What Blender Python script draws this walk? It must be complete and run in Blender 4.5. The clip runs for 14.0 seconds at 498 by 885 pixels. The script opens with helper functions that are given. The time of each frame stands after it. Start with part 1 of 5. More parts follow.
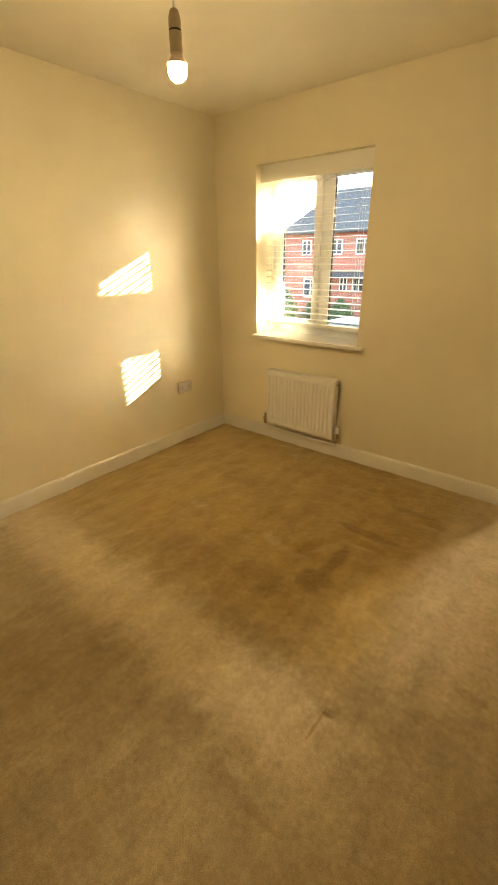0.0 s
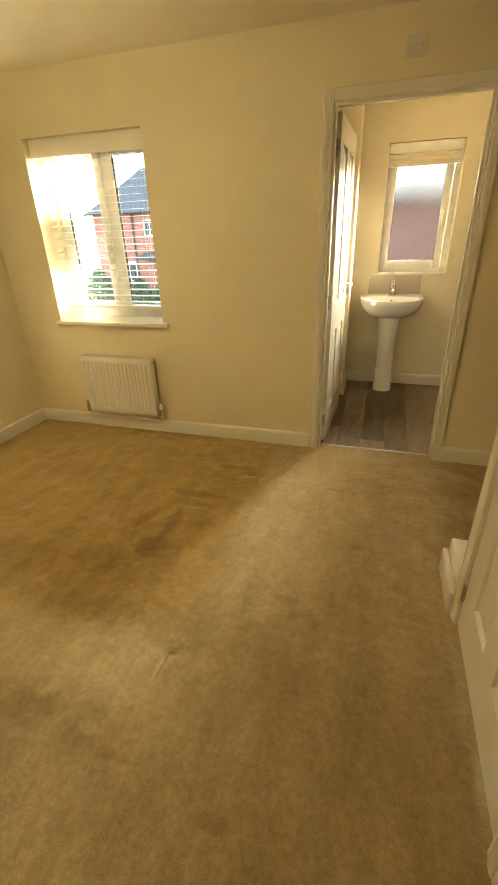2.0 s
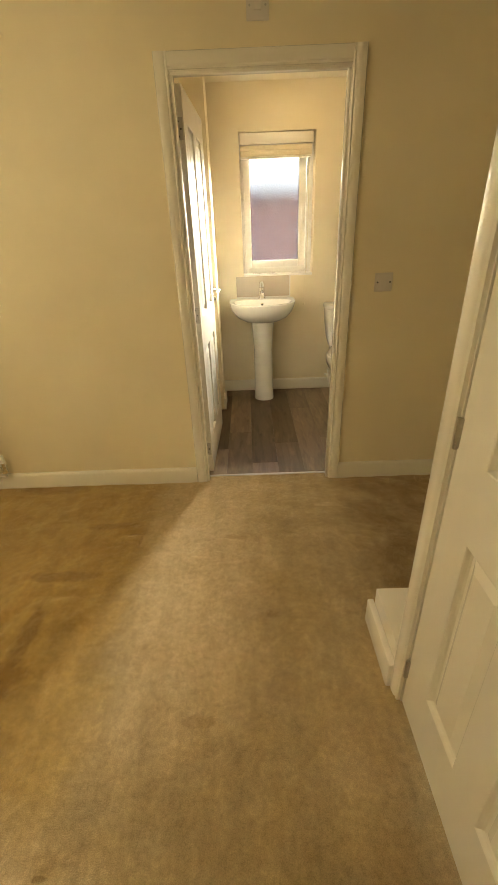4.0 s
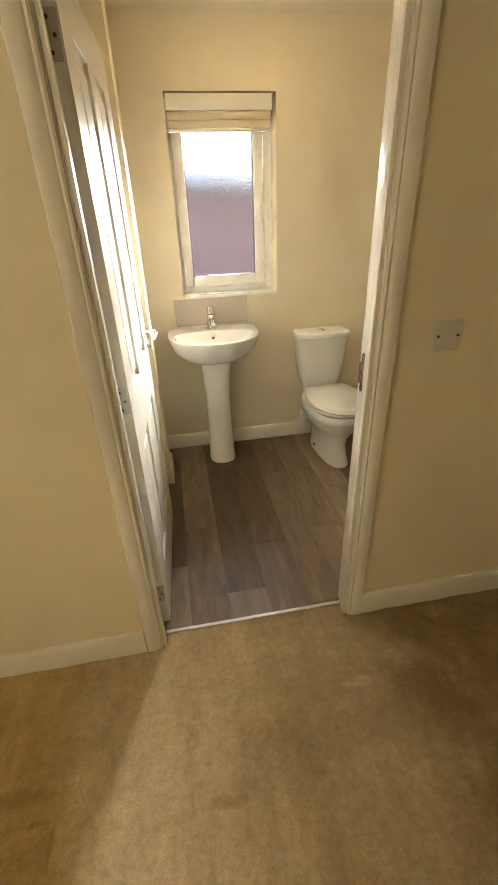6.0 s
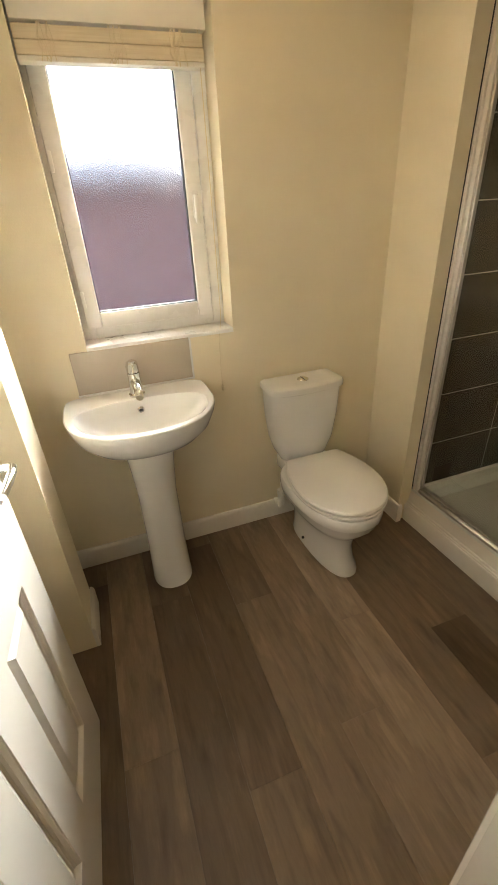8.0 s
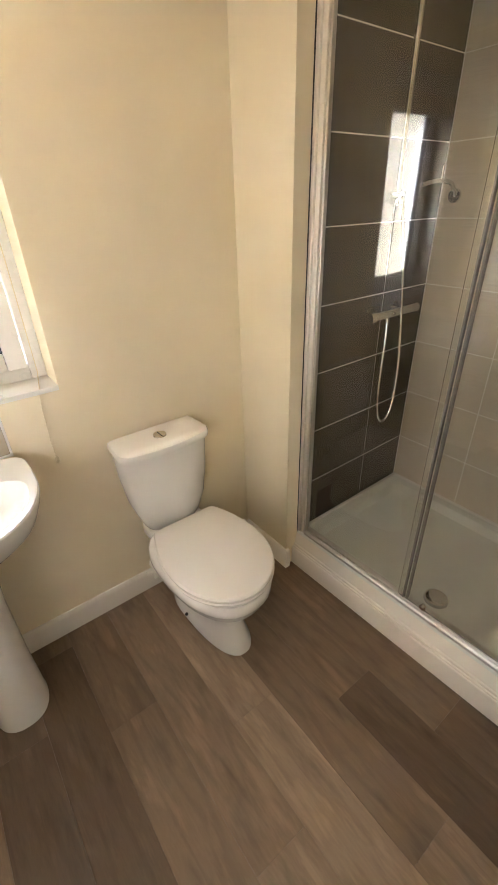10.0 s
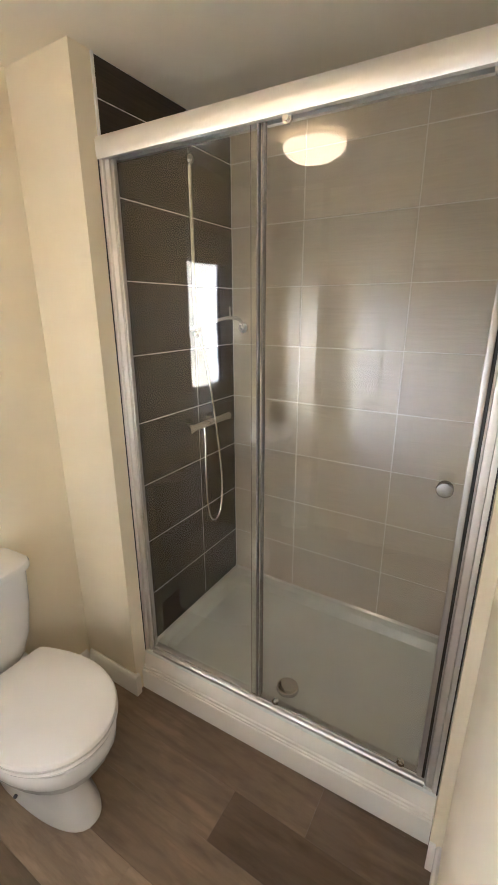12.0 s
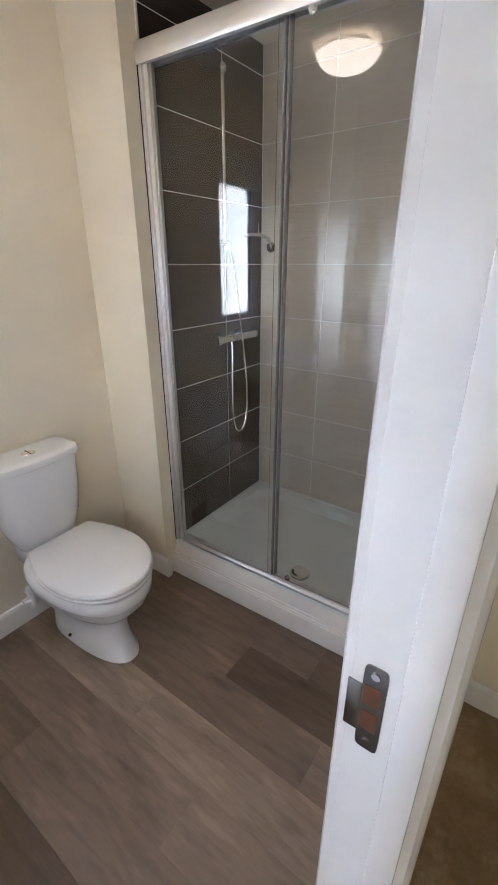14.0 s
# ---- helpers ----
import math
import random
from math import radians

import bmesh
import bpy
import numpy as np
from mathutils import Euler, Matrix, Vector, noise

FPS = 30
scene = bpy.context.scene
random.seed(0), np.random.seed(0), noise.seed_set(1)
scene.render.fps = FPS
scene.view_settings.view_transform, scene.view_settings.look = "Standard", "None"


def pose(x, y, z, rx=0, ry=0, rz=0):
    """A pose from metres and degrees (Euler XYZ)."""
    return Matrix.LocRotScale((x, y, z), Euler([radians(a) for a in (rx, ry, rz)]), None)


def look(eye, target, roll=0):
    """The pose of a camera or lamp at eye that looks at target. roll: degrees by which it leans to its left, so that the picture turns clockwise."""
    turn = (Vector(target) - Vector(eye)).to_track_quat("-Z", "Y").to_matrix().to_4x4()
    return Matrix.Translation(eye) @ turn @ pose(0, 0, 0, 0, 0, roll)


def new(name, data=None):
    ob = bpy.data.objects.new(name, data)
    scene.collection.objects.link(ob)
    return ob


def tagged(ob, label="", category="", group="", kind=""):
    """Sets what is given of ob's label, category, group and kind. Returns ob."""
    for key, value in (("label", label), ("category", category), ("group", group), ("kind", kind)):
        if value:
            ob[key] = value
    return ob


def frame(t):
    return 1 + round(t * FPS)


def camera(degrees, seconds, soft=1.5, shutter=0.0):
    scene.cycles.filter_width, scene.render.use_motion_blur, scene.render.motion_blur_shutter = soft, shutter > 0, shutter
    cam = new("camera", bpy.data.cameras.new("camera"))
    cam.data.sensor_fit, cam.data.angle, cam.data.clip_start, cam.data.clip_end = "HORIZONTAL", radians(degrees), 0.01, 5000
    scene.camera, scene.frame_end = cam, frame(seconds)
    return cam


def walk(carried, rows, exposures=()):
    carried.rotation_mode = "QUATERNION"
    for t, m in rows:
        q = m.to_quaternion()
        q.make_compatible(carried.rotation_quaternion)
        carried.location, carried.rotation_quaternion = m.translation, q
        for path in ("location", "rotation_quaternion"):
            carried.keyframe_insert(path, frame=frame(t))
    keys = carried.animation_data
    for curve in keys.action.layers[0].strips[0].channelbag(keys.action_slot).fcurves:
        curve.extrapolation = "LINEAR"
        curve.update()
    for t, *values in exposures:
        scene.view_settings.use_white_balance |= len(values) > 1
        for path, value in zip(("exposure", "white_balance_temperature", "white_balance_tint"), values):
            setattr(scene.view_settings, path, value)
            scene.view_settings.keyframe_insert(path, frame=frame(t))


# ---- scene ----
cam = camera(61.4, 14.0)
PATH = [
    (0, (0.125, -0.034, 1.413), (-1.037, 1.378, 0.602), -0.7),
    (0.5, (0.181, -0.033, 1.402), (-0.84, 1.477, 0.579), -1.2),
    (1, (0.242, -0.037, 1.408), (-0.634, 1.547, 0.556), -1.4),
    (1.5, (0.312, -0.063, 1.401), (-0.405, 1.587, 0.528), -1.8),
    (2, (0.36, -0.082, 1.4), (-0.185, 1.624, 0.508), -1.9),
    (2.5, (0.396, -0.047, 1.396), (0.028, 1.701, 0.495), -1.9),
    (3, (0.382, 0.049, 1.383), (0.153, 1.819, 0.482), -2.0),
    (5.5, (0.21, 1.227, 1.484), (0.419, 2.969, 0.526), -2.4),
    (6, (0.207, 1.53, 1.472), (0.485, 3.264, 0.514), -2.3),
    (6.5, (0.19, 1.855, 1.454), (0.534, 3.582, 0.506), -2.2),
    (7, (0.231, 2.146, 1.454), (0.641, 3.858, 0.505), -2.5),
    (9.5, (0.521, 2.859, 1.517), (1.397, 4.342, 0.501), -2.8),
    (10, (0.587, 2.87, 1.525), (1.625, 4.262, 0.532), -1.9),
    (10.5, (0.62, 2.86, 1.522), (1.845, 4.151, 0.61), -1.1),
    (11, (0.647, 2.818, 1.563), (2.032, 4.012, 0.753), -0.6),
    (11.5, (0.637, 2.796, 1.585), (2.17, 3.879, 0.895), -0.2),
    (12, (0.624, 2.784, 1.61), (2.253, 3.774, 1.004), -0.2),
    (12.5, (0.622, 2.789, 1.58), (2.306, 3.696, 0.994), -0.2),
    (13, (0.594, 2.781, 1.492), (2.252, 3.705, 0.862), -0.4),
    (13.5, (0.529, 2.727, 1.465), (2.117, 3.706, 0.744), -0.2),
    (14, (0.45, 2.635, 1.454), (1.945, 3.705, 0.666), 0.0),
]
EXPOSURES = [(0.0, 3.75, 8700, 5), (1.0, 3.75, 8000, 2), (1.5, 3.85, 8200, -2), (2.0, 3.9, 8200, -1), (3.0, 4.0, 7800, 0), (5.5, 4.1, 6500, 4), (6.5, 3.75, 6200, 5), (7.0, 3.65, 6200, 6), (9.5, 4.08, 6300, 10), (10.0, 4.3, 5500, 12), (11.0, 4.48, 5200, 12), (12.5, 4.4, 5000, 13), (13.0, 4.4, 4350, 13), (14.0, 4.15, 4500, 15)]
walk(cam, [(t, look(eye, target, roll)) for t, eye, target, roll in PATH], EXPOSURES)


# ---- world, sun, exposure ----
SUN_AZ, SUN_EL = radians(29.5), radians(21.5)
world = bpy.data.worlds.new("world")
scene.world = world
world.use_nodes = True
wn = world.node_tree.nodes
sky = wn.new("ShaderNodeTexSky")
sky.sky_type = "NISHITA"
sky.sun_disc = False
sky.sun_elevation, sky.sun_rotation = SUN_EL, SUN_AZ
sky.air_density, sky.dust_density = 1.0, 2.0
wn["Background"].inputs["Strength"].default_value = 0.15
world.node_tree.links.new(sky.outputs[0], wn["Background"].inputs[0])
sun_data = bpy.data.lights.new("sun", "SUN")
sun_data.energy, sun_data.angle, sun_data.color = 5.0, radians(0.45), (1.0, 0.93, 0.82)
sun = new("sun", sun_data)
sun.matrix_world = look((8 * math.sin(SUN_AZ), 8 * math.cos(SUN_AZ), 8 * math.tan(SUN_EL)), (0, 0, 0))
# sunlight scattered by the obscured ensuite pane, in the window opening
haze_data = bpy.data.lights.new("ensuite_window_light", "AREA")
haze_data.shape, haze_data.size, haze_data.size_y = "RECTANGLE", 0.34, 0.66
haze_data.energy, haze_data.color, haze_data.spread = 0.80, (1.0, 0.94, 0.87), radians(48)
haze = new("ensuite_window_light", haze_data)
haze.matrix_world = pose(0.555, 4.300, 1.48, 90 - 18, 0, 180 - 31)


# ---- materials ----
def mat_base(name, rough=0.5, metal=0.0, spec=0.5):
    m = bpy.data.materials.new(name)
    m.use_nodes = True
    b = m.node_tree.nodes["Principled BSDF"]
    b.inputs["Roughness"].default_value = rough
    b.inputs["Metallic"].default_value = metal
    b.inputs["Specular IOR Level"].default_value = spec
    return m, m.node_tree.nodes, m.node_tree.links, b


def coords(n, l, scale=(1, 1, 1), kind="Object"):
    tc = n.new("ShaderNodeTexCoord")
    mp = n.new("ShaderNodeMapping")
    mp.inputs["Scale"].default_value = scale
    l.new(tc.outputs[kind], mp.inputs["Vector"])
    return mp.outputs["Vector"]


def noise_tex(n, l, vec, scale, detail=3.0, rough=0.55):
    t = n.new("ShaderNodeTexNoise")
    t.inputs["Scale"].default_value, t.inputs["Detail"].default_value = scale, detail
    t.inputs["Roughness"].default_value = rough
    l.new(vec, t.inputs["Vector"])
    return t.outputs["Fac"]


def ramp(n, l, fac, stops):
    r = n.new("ShaderNodeValToRGB")
    while len(r.color_ramp.elements) < len(stops):
        r.color_ramp.elements.new(0.5)
    for e, (p, c) in zip(r.color_ramp.elements, stops):
        e.position, e.color = p, (*c, 1)
    l.new(fac, r.inputs["Fac"])
    return r.outputs["Color"]


def mixc(n, l, fac, a, b, mode="MIX"):
    m = n.new("ShaderNodeMix")
    m.data_type, m.blend_type = "RGBA", mode
    for sock, v in ((m.inputs[0], fac), (m.inputs[6], a), (m.inputs[7], b)):
        if isinstance(v, (int, float)):
            sock.default_value = v
        elif isinstance(v, tuple):
            sock.default_value = (*v, 1)
        else:
            l.new(v, sock)
    return m.outputs[2]


def math_node(n, l, op, a, b=0.0, c=0.0):
    m = n.new("ShaderNodeMath")
    m.operation = op
    for sock, v in zip(m.inputs, (a, b, c)):
        if isinstance(v, (int, float)):
            sock.default_value = v
        else:
            l.new(v, sock)
    return m.outputs[0]


def add_bump(n, l, b, height, strength, dist):
    bp = n.new("ShaderNodeBump")
    bp.inputs["Strength"].default_value, bp.inputs["Distance"].default_value = strength, dist
    l.new(height, bp.inputs["Height"])
    l.new(bp.outputs["Normal"], b.inputs["Normal"])


def paint(name, col, rough, bump=0.15, scale=180.0, vary=0.04):
    """Rolled or brushed paint: a faint stipple, faint large blotches."""
    m, n, l, b = mat_base(name, rough)
    v = coords(n, l)
    big = noise_tex(n, l, v, 1.7, 4)
    lo = tuple(c * (1 - vary) for c in col)
    hi = tuple(min(1, c * (1 + vary)) for c in col)
    l.new(ramp(n, l, big, [(0.3, lo), (0.7, hi)]), b.inputs["Base Color"])
    add_bump(n, l, b, noise_tex(n, l, v, scale, 2), bump, 0.002)
    rr = n.new("ShaderNodeMapRange")
    rr.inputs["To Min"].default_value, rr.inputs["To Max"].default_value = rough * 0.85, min(1, rough * 1.15)
    l.new(noise_tex(n, l, v, 9, 3), rr.inputs["Value"])
    l.new(rr.outputs[0], b.inputs["Roughness"])
    return m


M_WALL = paint("magnolia_wall_paint", (0.80, 0.72, 0.54), 0.62, 0.2, 220)
M_CEIL = paint("matt_ceiling_paint", (0.80, 0.74, 0.60), 0.85, 0.2, 160)
M_GLOSS = paint("white_satin_woodwork", (0.82, 0.79, 0.72), 0.24, 0.06, 60, 0.02)
M_UPVC = paint("white_upvc", (0.82, 0.81, 0.78), 0.28, 0.02, 40, 0.02)
M_PLASTIC = paint("white_moulded_plastic", (0.78, 0.76, 0.70), 0.35, 0.02, 40, 0.02)
M_RAD = paint("white_enamel_radiator", (0.80, 0.78, 0.72), 0.35, 0.03, 90, 0.02)
M_SLAT = paint("cream_blind_slat", (0.84, 0.81, 0.73), 0.35, 0.03, 60, 0.03)
M_CERAMIC = paint("white_glazed_ceramic", (0.80, 0.79, 0.76), 0.12, 0.01, 20, 0.02)
M_TRAY = paint("white_acrylic_tray", (0.74, 0.77, 0.74), 0.14, 0.02, 30, 0.02)
M_SEAT = paint("white_toilet_seat_plastic", (0.82, 0.80, 0.76), 0.25, 0.01, 20, 0.02)
M_GROUT = paint("pale_grout", (0.84, 0.82, 0.77), 0.8, 0.3, 300)
M_DARK = paint("dark_rubber", (0.03, 0.03, 0.035), 0.55, 0.05, 90)
M_RUST = paint("bare_wood_mortice", (0.13, 0.05, 0.018), 0.8, 0.3, 120)


def metal(name, col, rough):
    m, n, l, b = mat_base(name, rough, 1.0)
    v = coords(n, l)
    l.new(ramp(n, l, noise_tex(n, l, v, 25, 3), [(0.3, tuple(c * 0.97 for c in col)), (0.7, col)]), b.inputs["Base Color"])
    rr = n.new("ShaderNodeMapRange")
    rr.inputs["To Min"].default_value, rr.inputs["To Max"].default_value = rough * 0.92, rough * 1.08
    l.new(noise_tex(n, l, v, 12, 2), rr.inputs["Value"])
    l.new(rr.outputs[0], b.inputs["Roughness"])
    return m


M_CHROME = metal("polished_chrome", (0.75, 0.75, 0.74), 0.08)
M_ALU = metal("satin_aluminium_profile", (0.90, 0.89, 0.87), 0.46)
M_PROFILE = metal("bright_aluminium_profile", (0.64, 0.63, 0.62), 0.36)
M_STEEL = metal("worn_steel", (0.50, 0.48, 0.45), 0.35)
M_STRIKE = metal("tarnished_steel", (0.34, 0.33, 0.31), 0.24)
M_STRIP = paint("grey_glazing_strip", (0.30, 0.29, 0.29), 0.25, 0.02, 40, 0.03)


def carpet_mat():
    m, n, l, b = mat_base("beige_twist_carpet", 0.95, 0, 0.15)
    v = coords(n, l)
    fine = noise_tex(n, l, v, 300, 3, 0.7)
    mid = noise_tex(n, l, v, 55, 3, 0.6)
    big = noise_tex(n, l, v, 2.2, 5, 0.6)
    patch = noise_tex(n, l, v, 5.5, 5, 0.6)
    mpn = n.new("ShaderNodeMapping")
    mpn.inputs["Rotation"].default_value = (0, 0, radians(28))
    mpn.inputs["Scale"].default_value = (3.5, 0.9, 1)
    l.new(v, mpn.inputs["Vector"])
    nap = noise_tex(n, l, mpn.outputs[0], 2.6, 6, 0.65)
    base = ramp(n, l, big, [(0.32, (0.31, 0.236, 0.130)), (0.5, (0.37, 0.286, 0.162)), (0.68, (0.425, 0.332, 0.194))])
    sep = n.new("ShaderNodeSeparateXYZ")
    l.new(v, sep.inputs[0])
    wob = math_node(n, l, "MULTIPLY_ADD", patch, 0.26, -0.13)
    ex = math_node(n, l, "ADD", sep.outputs["X"], wob)
    ey = math_node(n, l, "ADD", sep.outputs["Y"], wob)

    def soft(value, lo, hi):
        r = n.new("ShaderNodeMapRange")
        r.interpolation_type = "SMOOTHSTEP"
        r.inputs["From Min"].default_value, r.inputs["From Max"].default_value = lo, hi
        l.new(value, r.inputs["Value"])
        return r.outputs[0]

    def times(a, k):
        return math_node(n, l, "MULTIPLY", a, k)

    def blob(cx, cy, rx, ry, edge=0.5):
        """A ragged spot on the pile."""
        dx = times(math_node(n, l, "ADD", sep.outputs["X"], -cx), 1 / rx)
        dy = times(math_node(n, l, "ADD", sep.outputs["Y"], -cy), 1 / ry)
        d = math_node(n, l, "ADD", times(dx, dx), times(dy, dy))
        return soft(math_node(n, l, "MULTIPLY_ADD", spot, 3.2, math_node(n, l, "ADD", d, -1.6)), 1.0 + edge, 1.0 - edge)

    spot = noise_tex(n, l, v, 17, 4, 0.6)
    # golden-brown field where the bed stood, trodden paler walkway with doorway light painted in
    inside = times(soft(ex, -0.18, -0.38), soft(ey, 0.78, 1.10))
    col = mixc(n, l, times(inside, 0.75), base, (0.415, 0.285, 0.098))
    col = mixc(n, l, times(times(inside, soft(patch, 0.42, 0.66)), 0.55), col, (0.29, 0.185, 0.062))
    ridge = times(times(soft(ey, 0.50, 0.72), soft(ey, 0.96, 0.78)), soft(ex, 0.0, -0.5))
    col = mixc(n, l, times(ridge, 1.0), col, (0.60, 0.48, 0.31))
    # lane lightened in the colour as if by light spilling through the doorway
    aisle_light = times(times(soft(ex, -0.30, -0.12), soft(ex, 0.45, 0.15)), soft(ey, 0.9, 1.5))
    col = mixc(n, l, times(aisle_light, 0.5), col, (0.60, 0.48, 0.33))
    for cx, cy, rx, ry, k in ((-0.64, 1.36, 0.085, 0.075, 0.75), (-0.62, 1.55, 0.035, 0.14, 0.65), (-0.85, 1.22, 0.16, 0.10, 0.4), (-0.60, 1.86, 0.17, 0.030, 0.6),
                              (-1.25, 1.15, 0.2, 0.12, 0.35), (-0.92, 2.60, 0.22, 0.05, 0.55), (-0.46, 2.22, 0.15, 0.025, 0.5), (-1.55, 1.95, 0.22, 0.10, 0.25), (-0.30, 0.47, 0.09, 0.015, 0.3),
                              (-2.30, 2.16, 0.06, 0.10, 0.45), (0.20, 2.10, 0.05, 0.02, 0.35), (0.10, 1.20, 0.06, 0.02, 0.3), (0.36, 1.62, 0.03, 0.02, 0.35), (0.06, 0.40, 0.07, 0.02, 0.3)):
        col = mixc(n, l, times(blob(cx, cy, rx, ry), k), col, (0.21, 0.128, 0.047))
    # pressed pile: the shade of the dents is painted in as dark lines
    for cx, cy, rx, ry in ((-0.280, 0.785, 0.006, 0.055), (-0.266, 0.842, 0.018, 0.006), (-0.290, 2.10, 0.007, 0.055), (-0.335, 2.155, 0.055, 0.007)):
        col = mixc(n, l, times(blob(cx, cy, rx, ry, 0.6), 0.5), col, (0.22, 0.145, 0.07))
    for cx, cy, rx, ry in ((-1.55, 1.50, 0.055, 0.035), (-0.98, 1.50, 0.055, 0.03), (-0.40, 0.52, 0.035, 0.02), (0.86, 2.42, 0.03, 0.03), (0.70, 2.36, 0.06, 0.02)):
        col = mixc(n, l, times(blob(cx, cy, rx, ry, 0.7), 0.4), col, (0.60, 0.49, 0.33))
    # patchy darker brown in the recess by the doorway, browner along the east wall
    recess_brown = times(soft(ex, 0.72, 1.0), soft(patch, 0.3, 0.55))
    col = mixc(n, l, times(recess_brown, 0.8), col, (0.20, 0.125, 0.052))
    edge = times(soft(ex, 0.42, 0.70), soft(sep.outputs["Y"], 1.45, 1.1))
    col = mixc(n, l, times(edge, 0.35), col, (0.34, 0.24, 0.13))
    col = mixc(n, l, 0.40, col, ramp(n, l, nap, [(0.30, (0.27, 0.26, 0.24)), (0.68, (0.68, 0.675, 0.66))]), "OVERLAY")
    col = mixc(n, l, 0.45, col, ramp(n, l, mid, [(0.28, (0.36, 0.35, 0.33)), (0.64, (0.62, 0.61, 0.60))]), "OVERLAY")
    clump = noise_tex(n, l, v, 19, 4, 0.65)
    col = mixc(n, l, 0.30, col, ramp(n, l, clump, [(0.30, (0.33, 0.32, 0.30)), (0.66, (0.64, 0.635, 0.62))]), "OVERLAY")
    col = mixc(n, l, 0.55, col, ramp(n, l, fine, [(0.25, (0.26, 0.25, 0.23)), (0.65, (0.70, 0.69, 0.67))]), "OVERLAY")
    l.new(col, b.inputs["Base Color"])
    h = math_node(n, l, "MULTIPLY_ADD", mid, 0.5, times(fine, 0.6))
    add_bump(n, l, b, h, 0.6, 0.010)
    b.inputs["Sheen Weight"].default_value = 1.0
    b.inputs["Sheen Tint"].default_value = (1.0, 0.86, 0.62, 1)
    b.inputs["Sheen Roughness"].default_value = 0.4
    return m


M_CARPET = carpet_mat()


def plank_mat():
    m, n, l, b = mat_base("grey_brown_oak_vinyl", 0.36)
    info = n.new("ShaderNodeObjectInfo")
    tc = n.new("ShaderNodeTexCoord")
    off = n.new("ShaderNodeVectorMath")
    off.operation = "MULTIPLY_ADD"
    comb = n.new("ShaderNodeCombineXYZ")
    l.new(info.outputs["Random"], comb.inputs[0])
    l.new(info.outputs["Random"], comb.inputs[1])
    l.new(comb.outputs[0], off.inputs[0])
    off.inputs[1].default_value = (13, 29, 5)
    l.new(tc.outputs["Object"], off.inputs[2])
    mp = n.new("ShaderNodeMapping")
    mp.inputs["Scale"].default_value = (5.5, 1.1, 1)
    l.new(off.outputs[0], mp.inputs["Vector"])
    wave = noise_tex(n, l, mp.outputs[0], 3.2, 5, 0.60)
    mp2 = n.new("ShaderNodeMapping")
    mp2.inputs["Scale"].default_value = (60.0, 2.5, 1)
    l.new(off.outputs[0], mp2.inputs["Vector"])
    grain = noise_tex(n, l, mp2.outputs[0], 4.0, 4, 0.7)
    mp3 = n.new("ShaderNodeMapping")
    mp3.inputs["Scale"].default_value = (5.0, 1.6, 1)
    l.new(off.outputs[0], mp3.inputs["Vector"])
    vor = n.new("ShaderNodeTexVoronoi")
    vor.inputs["Scale"].default_value = 2.2
    l.new(mp3.outputs[0], vor.inputs["Vector"])
    knot = ramp(n, l, vor.outputs["Distance"], [(0.0, (0.18, 0.15, 0.13)), (0.07, (0.6, 0.58, 0.56)), (0.16, (1, 1, 1))])
    tone = ramp(n, l, info.outputs["Random"], [(0.0, (0.125, 0.084, 0.052)), (0.3, (0.190, 0.133, 0.085)), (0.65, (0.255, 0.184, 0.121)), (1.0, (0.345, 0.257, 0.175))])
    col = mixc(n, l, 0.70, tone, ramp(n, l, wave, [(0.32, (0.26, 0.25, 0.24)), (0.47, (0.47, 0.47, 0.47)), (0.53, (0.42, 0.41, 0.40)), (0.66, (0.66, 0.65, 0.64))]), "OVERLAY")
    mp4 = n.new("ShaderNodeMapping")
    mp4.inputs["Scale"].default_value = (7.0, 0.75, 1)
    l.new(off.outputs[0], mp4.inputs["Vector"])
    field = noise_tex(n, l, mp4.outputs[0], 1.6, 2, 0.4)
    rings = math_node(n, l, "SINE", math_node(n, l, "MULTIPLY_ADD", grain, 1.0, math_node(n, l, "MULTIPLY", field, 34.0)))
    col = mixc(n, l, 0.26, col, ramp(n, l, math_node(n, l, "MULTIPLY_ADD", rings, 0.5, 0.5), [(0.05, (0.27, 0.26, 0.25)), (0.5, (0.5, 0.5, 0.5)), (1.0, (0.56, 0.56, 0.55))]), "OVERLAY")
    col = mixc(n, l, 0.16, col, ramp(n, l, grain, [(0.3, (0.32, 0.31, 0.30)), (0.65, (0.6, 0.6, 0.6))]), "OVERLAY")
    col = mixc(n, l, 0.5, col, knot, "MULTIPLY")
    l.new(col, b.inputs["Base Color"])
    add_bump(n, l, b, grain, 0.12, 0.0008)
    return m


M_PLANK = plank_mat()


def tile_mat(name, lo, hi, rough):
    """Glazed wall tile with fine horizontal streaks."""
    m, n, l, b = mat_base(name, rough)
    info = n.new("ShaderNodeObjectInfo")
    tc = n.new("ShaderNodeTexCoord")
    off = n.new("ShaderNodeVectorMath")
    off.operation = "ADD"
    comb = n.new("ShaderNodeCombineXYZ")
    for k in range(3):
        l.new(math_node(n, l, "MULTIPLY", info.outputs["Random"], 7.0 + 3 * k), comb.inputs[k])
    l.new(tc.outputs["Object"], off.inputs[0])
    l.new(comb.outputs[0], off.inputs[1])
    mp = n.new("ShaderNodeMapping")
    mp.inputs["Scale"].default_value = (2.5, 2.5, 75)
    l.new(off.outputs[0], mp.inputs["Vector"])
    st = noise_tex(n, l, mp.outputs[0], 2.5, 5, 0.65)
    col = ramp(n, l, st, [(0.3, lo), (0.7, hi)])
    l.new(col, b.inputs["Base Color"])
    add_bump(n, l, b, st, 0.04, 0.0006)
    return m


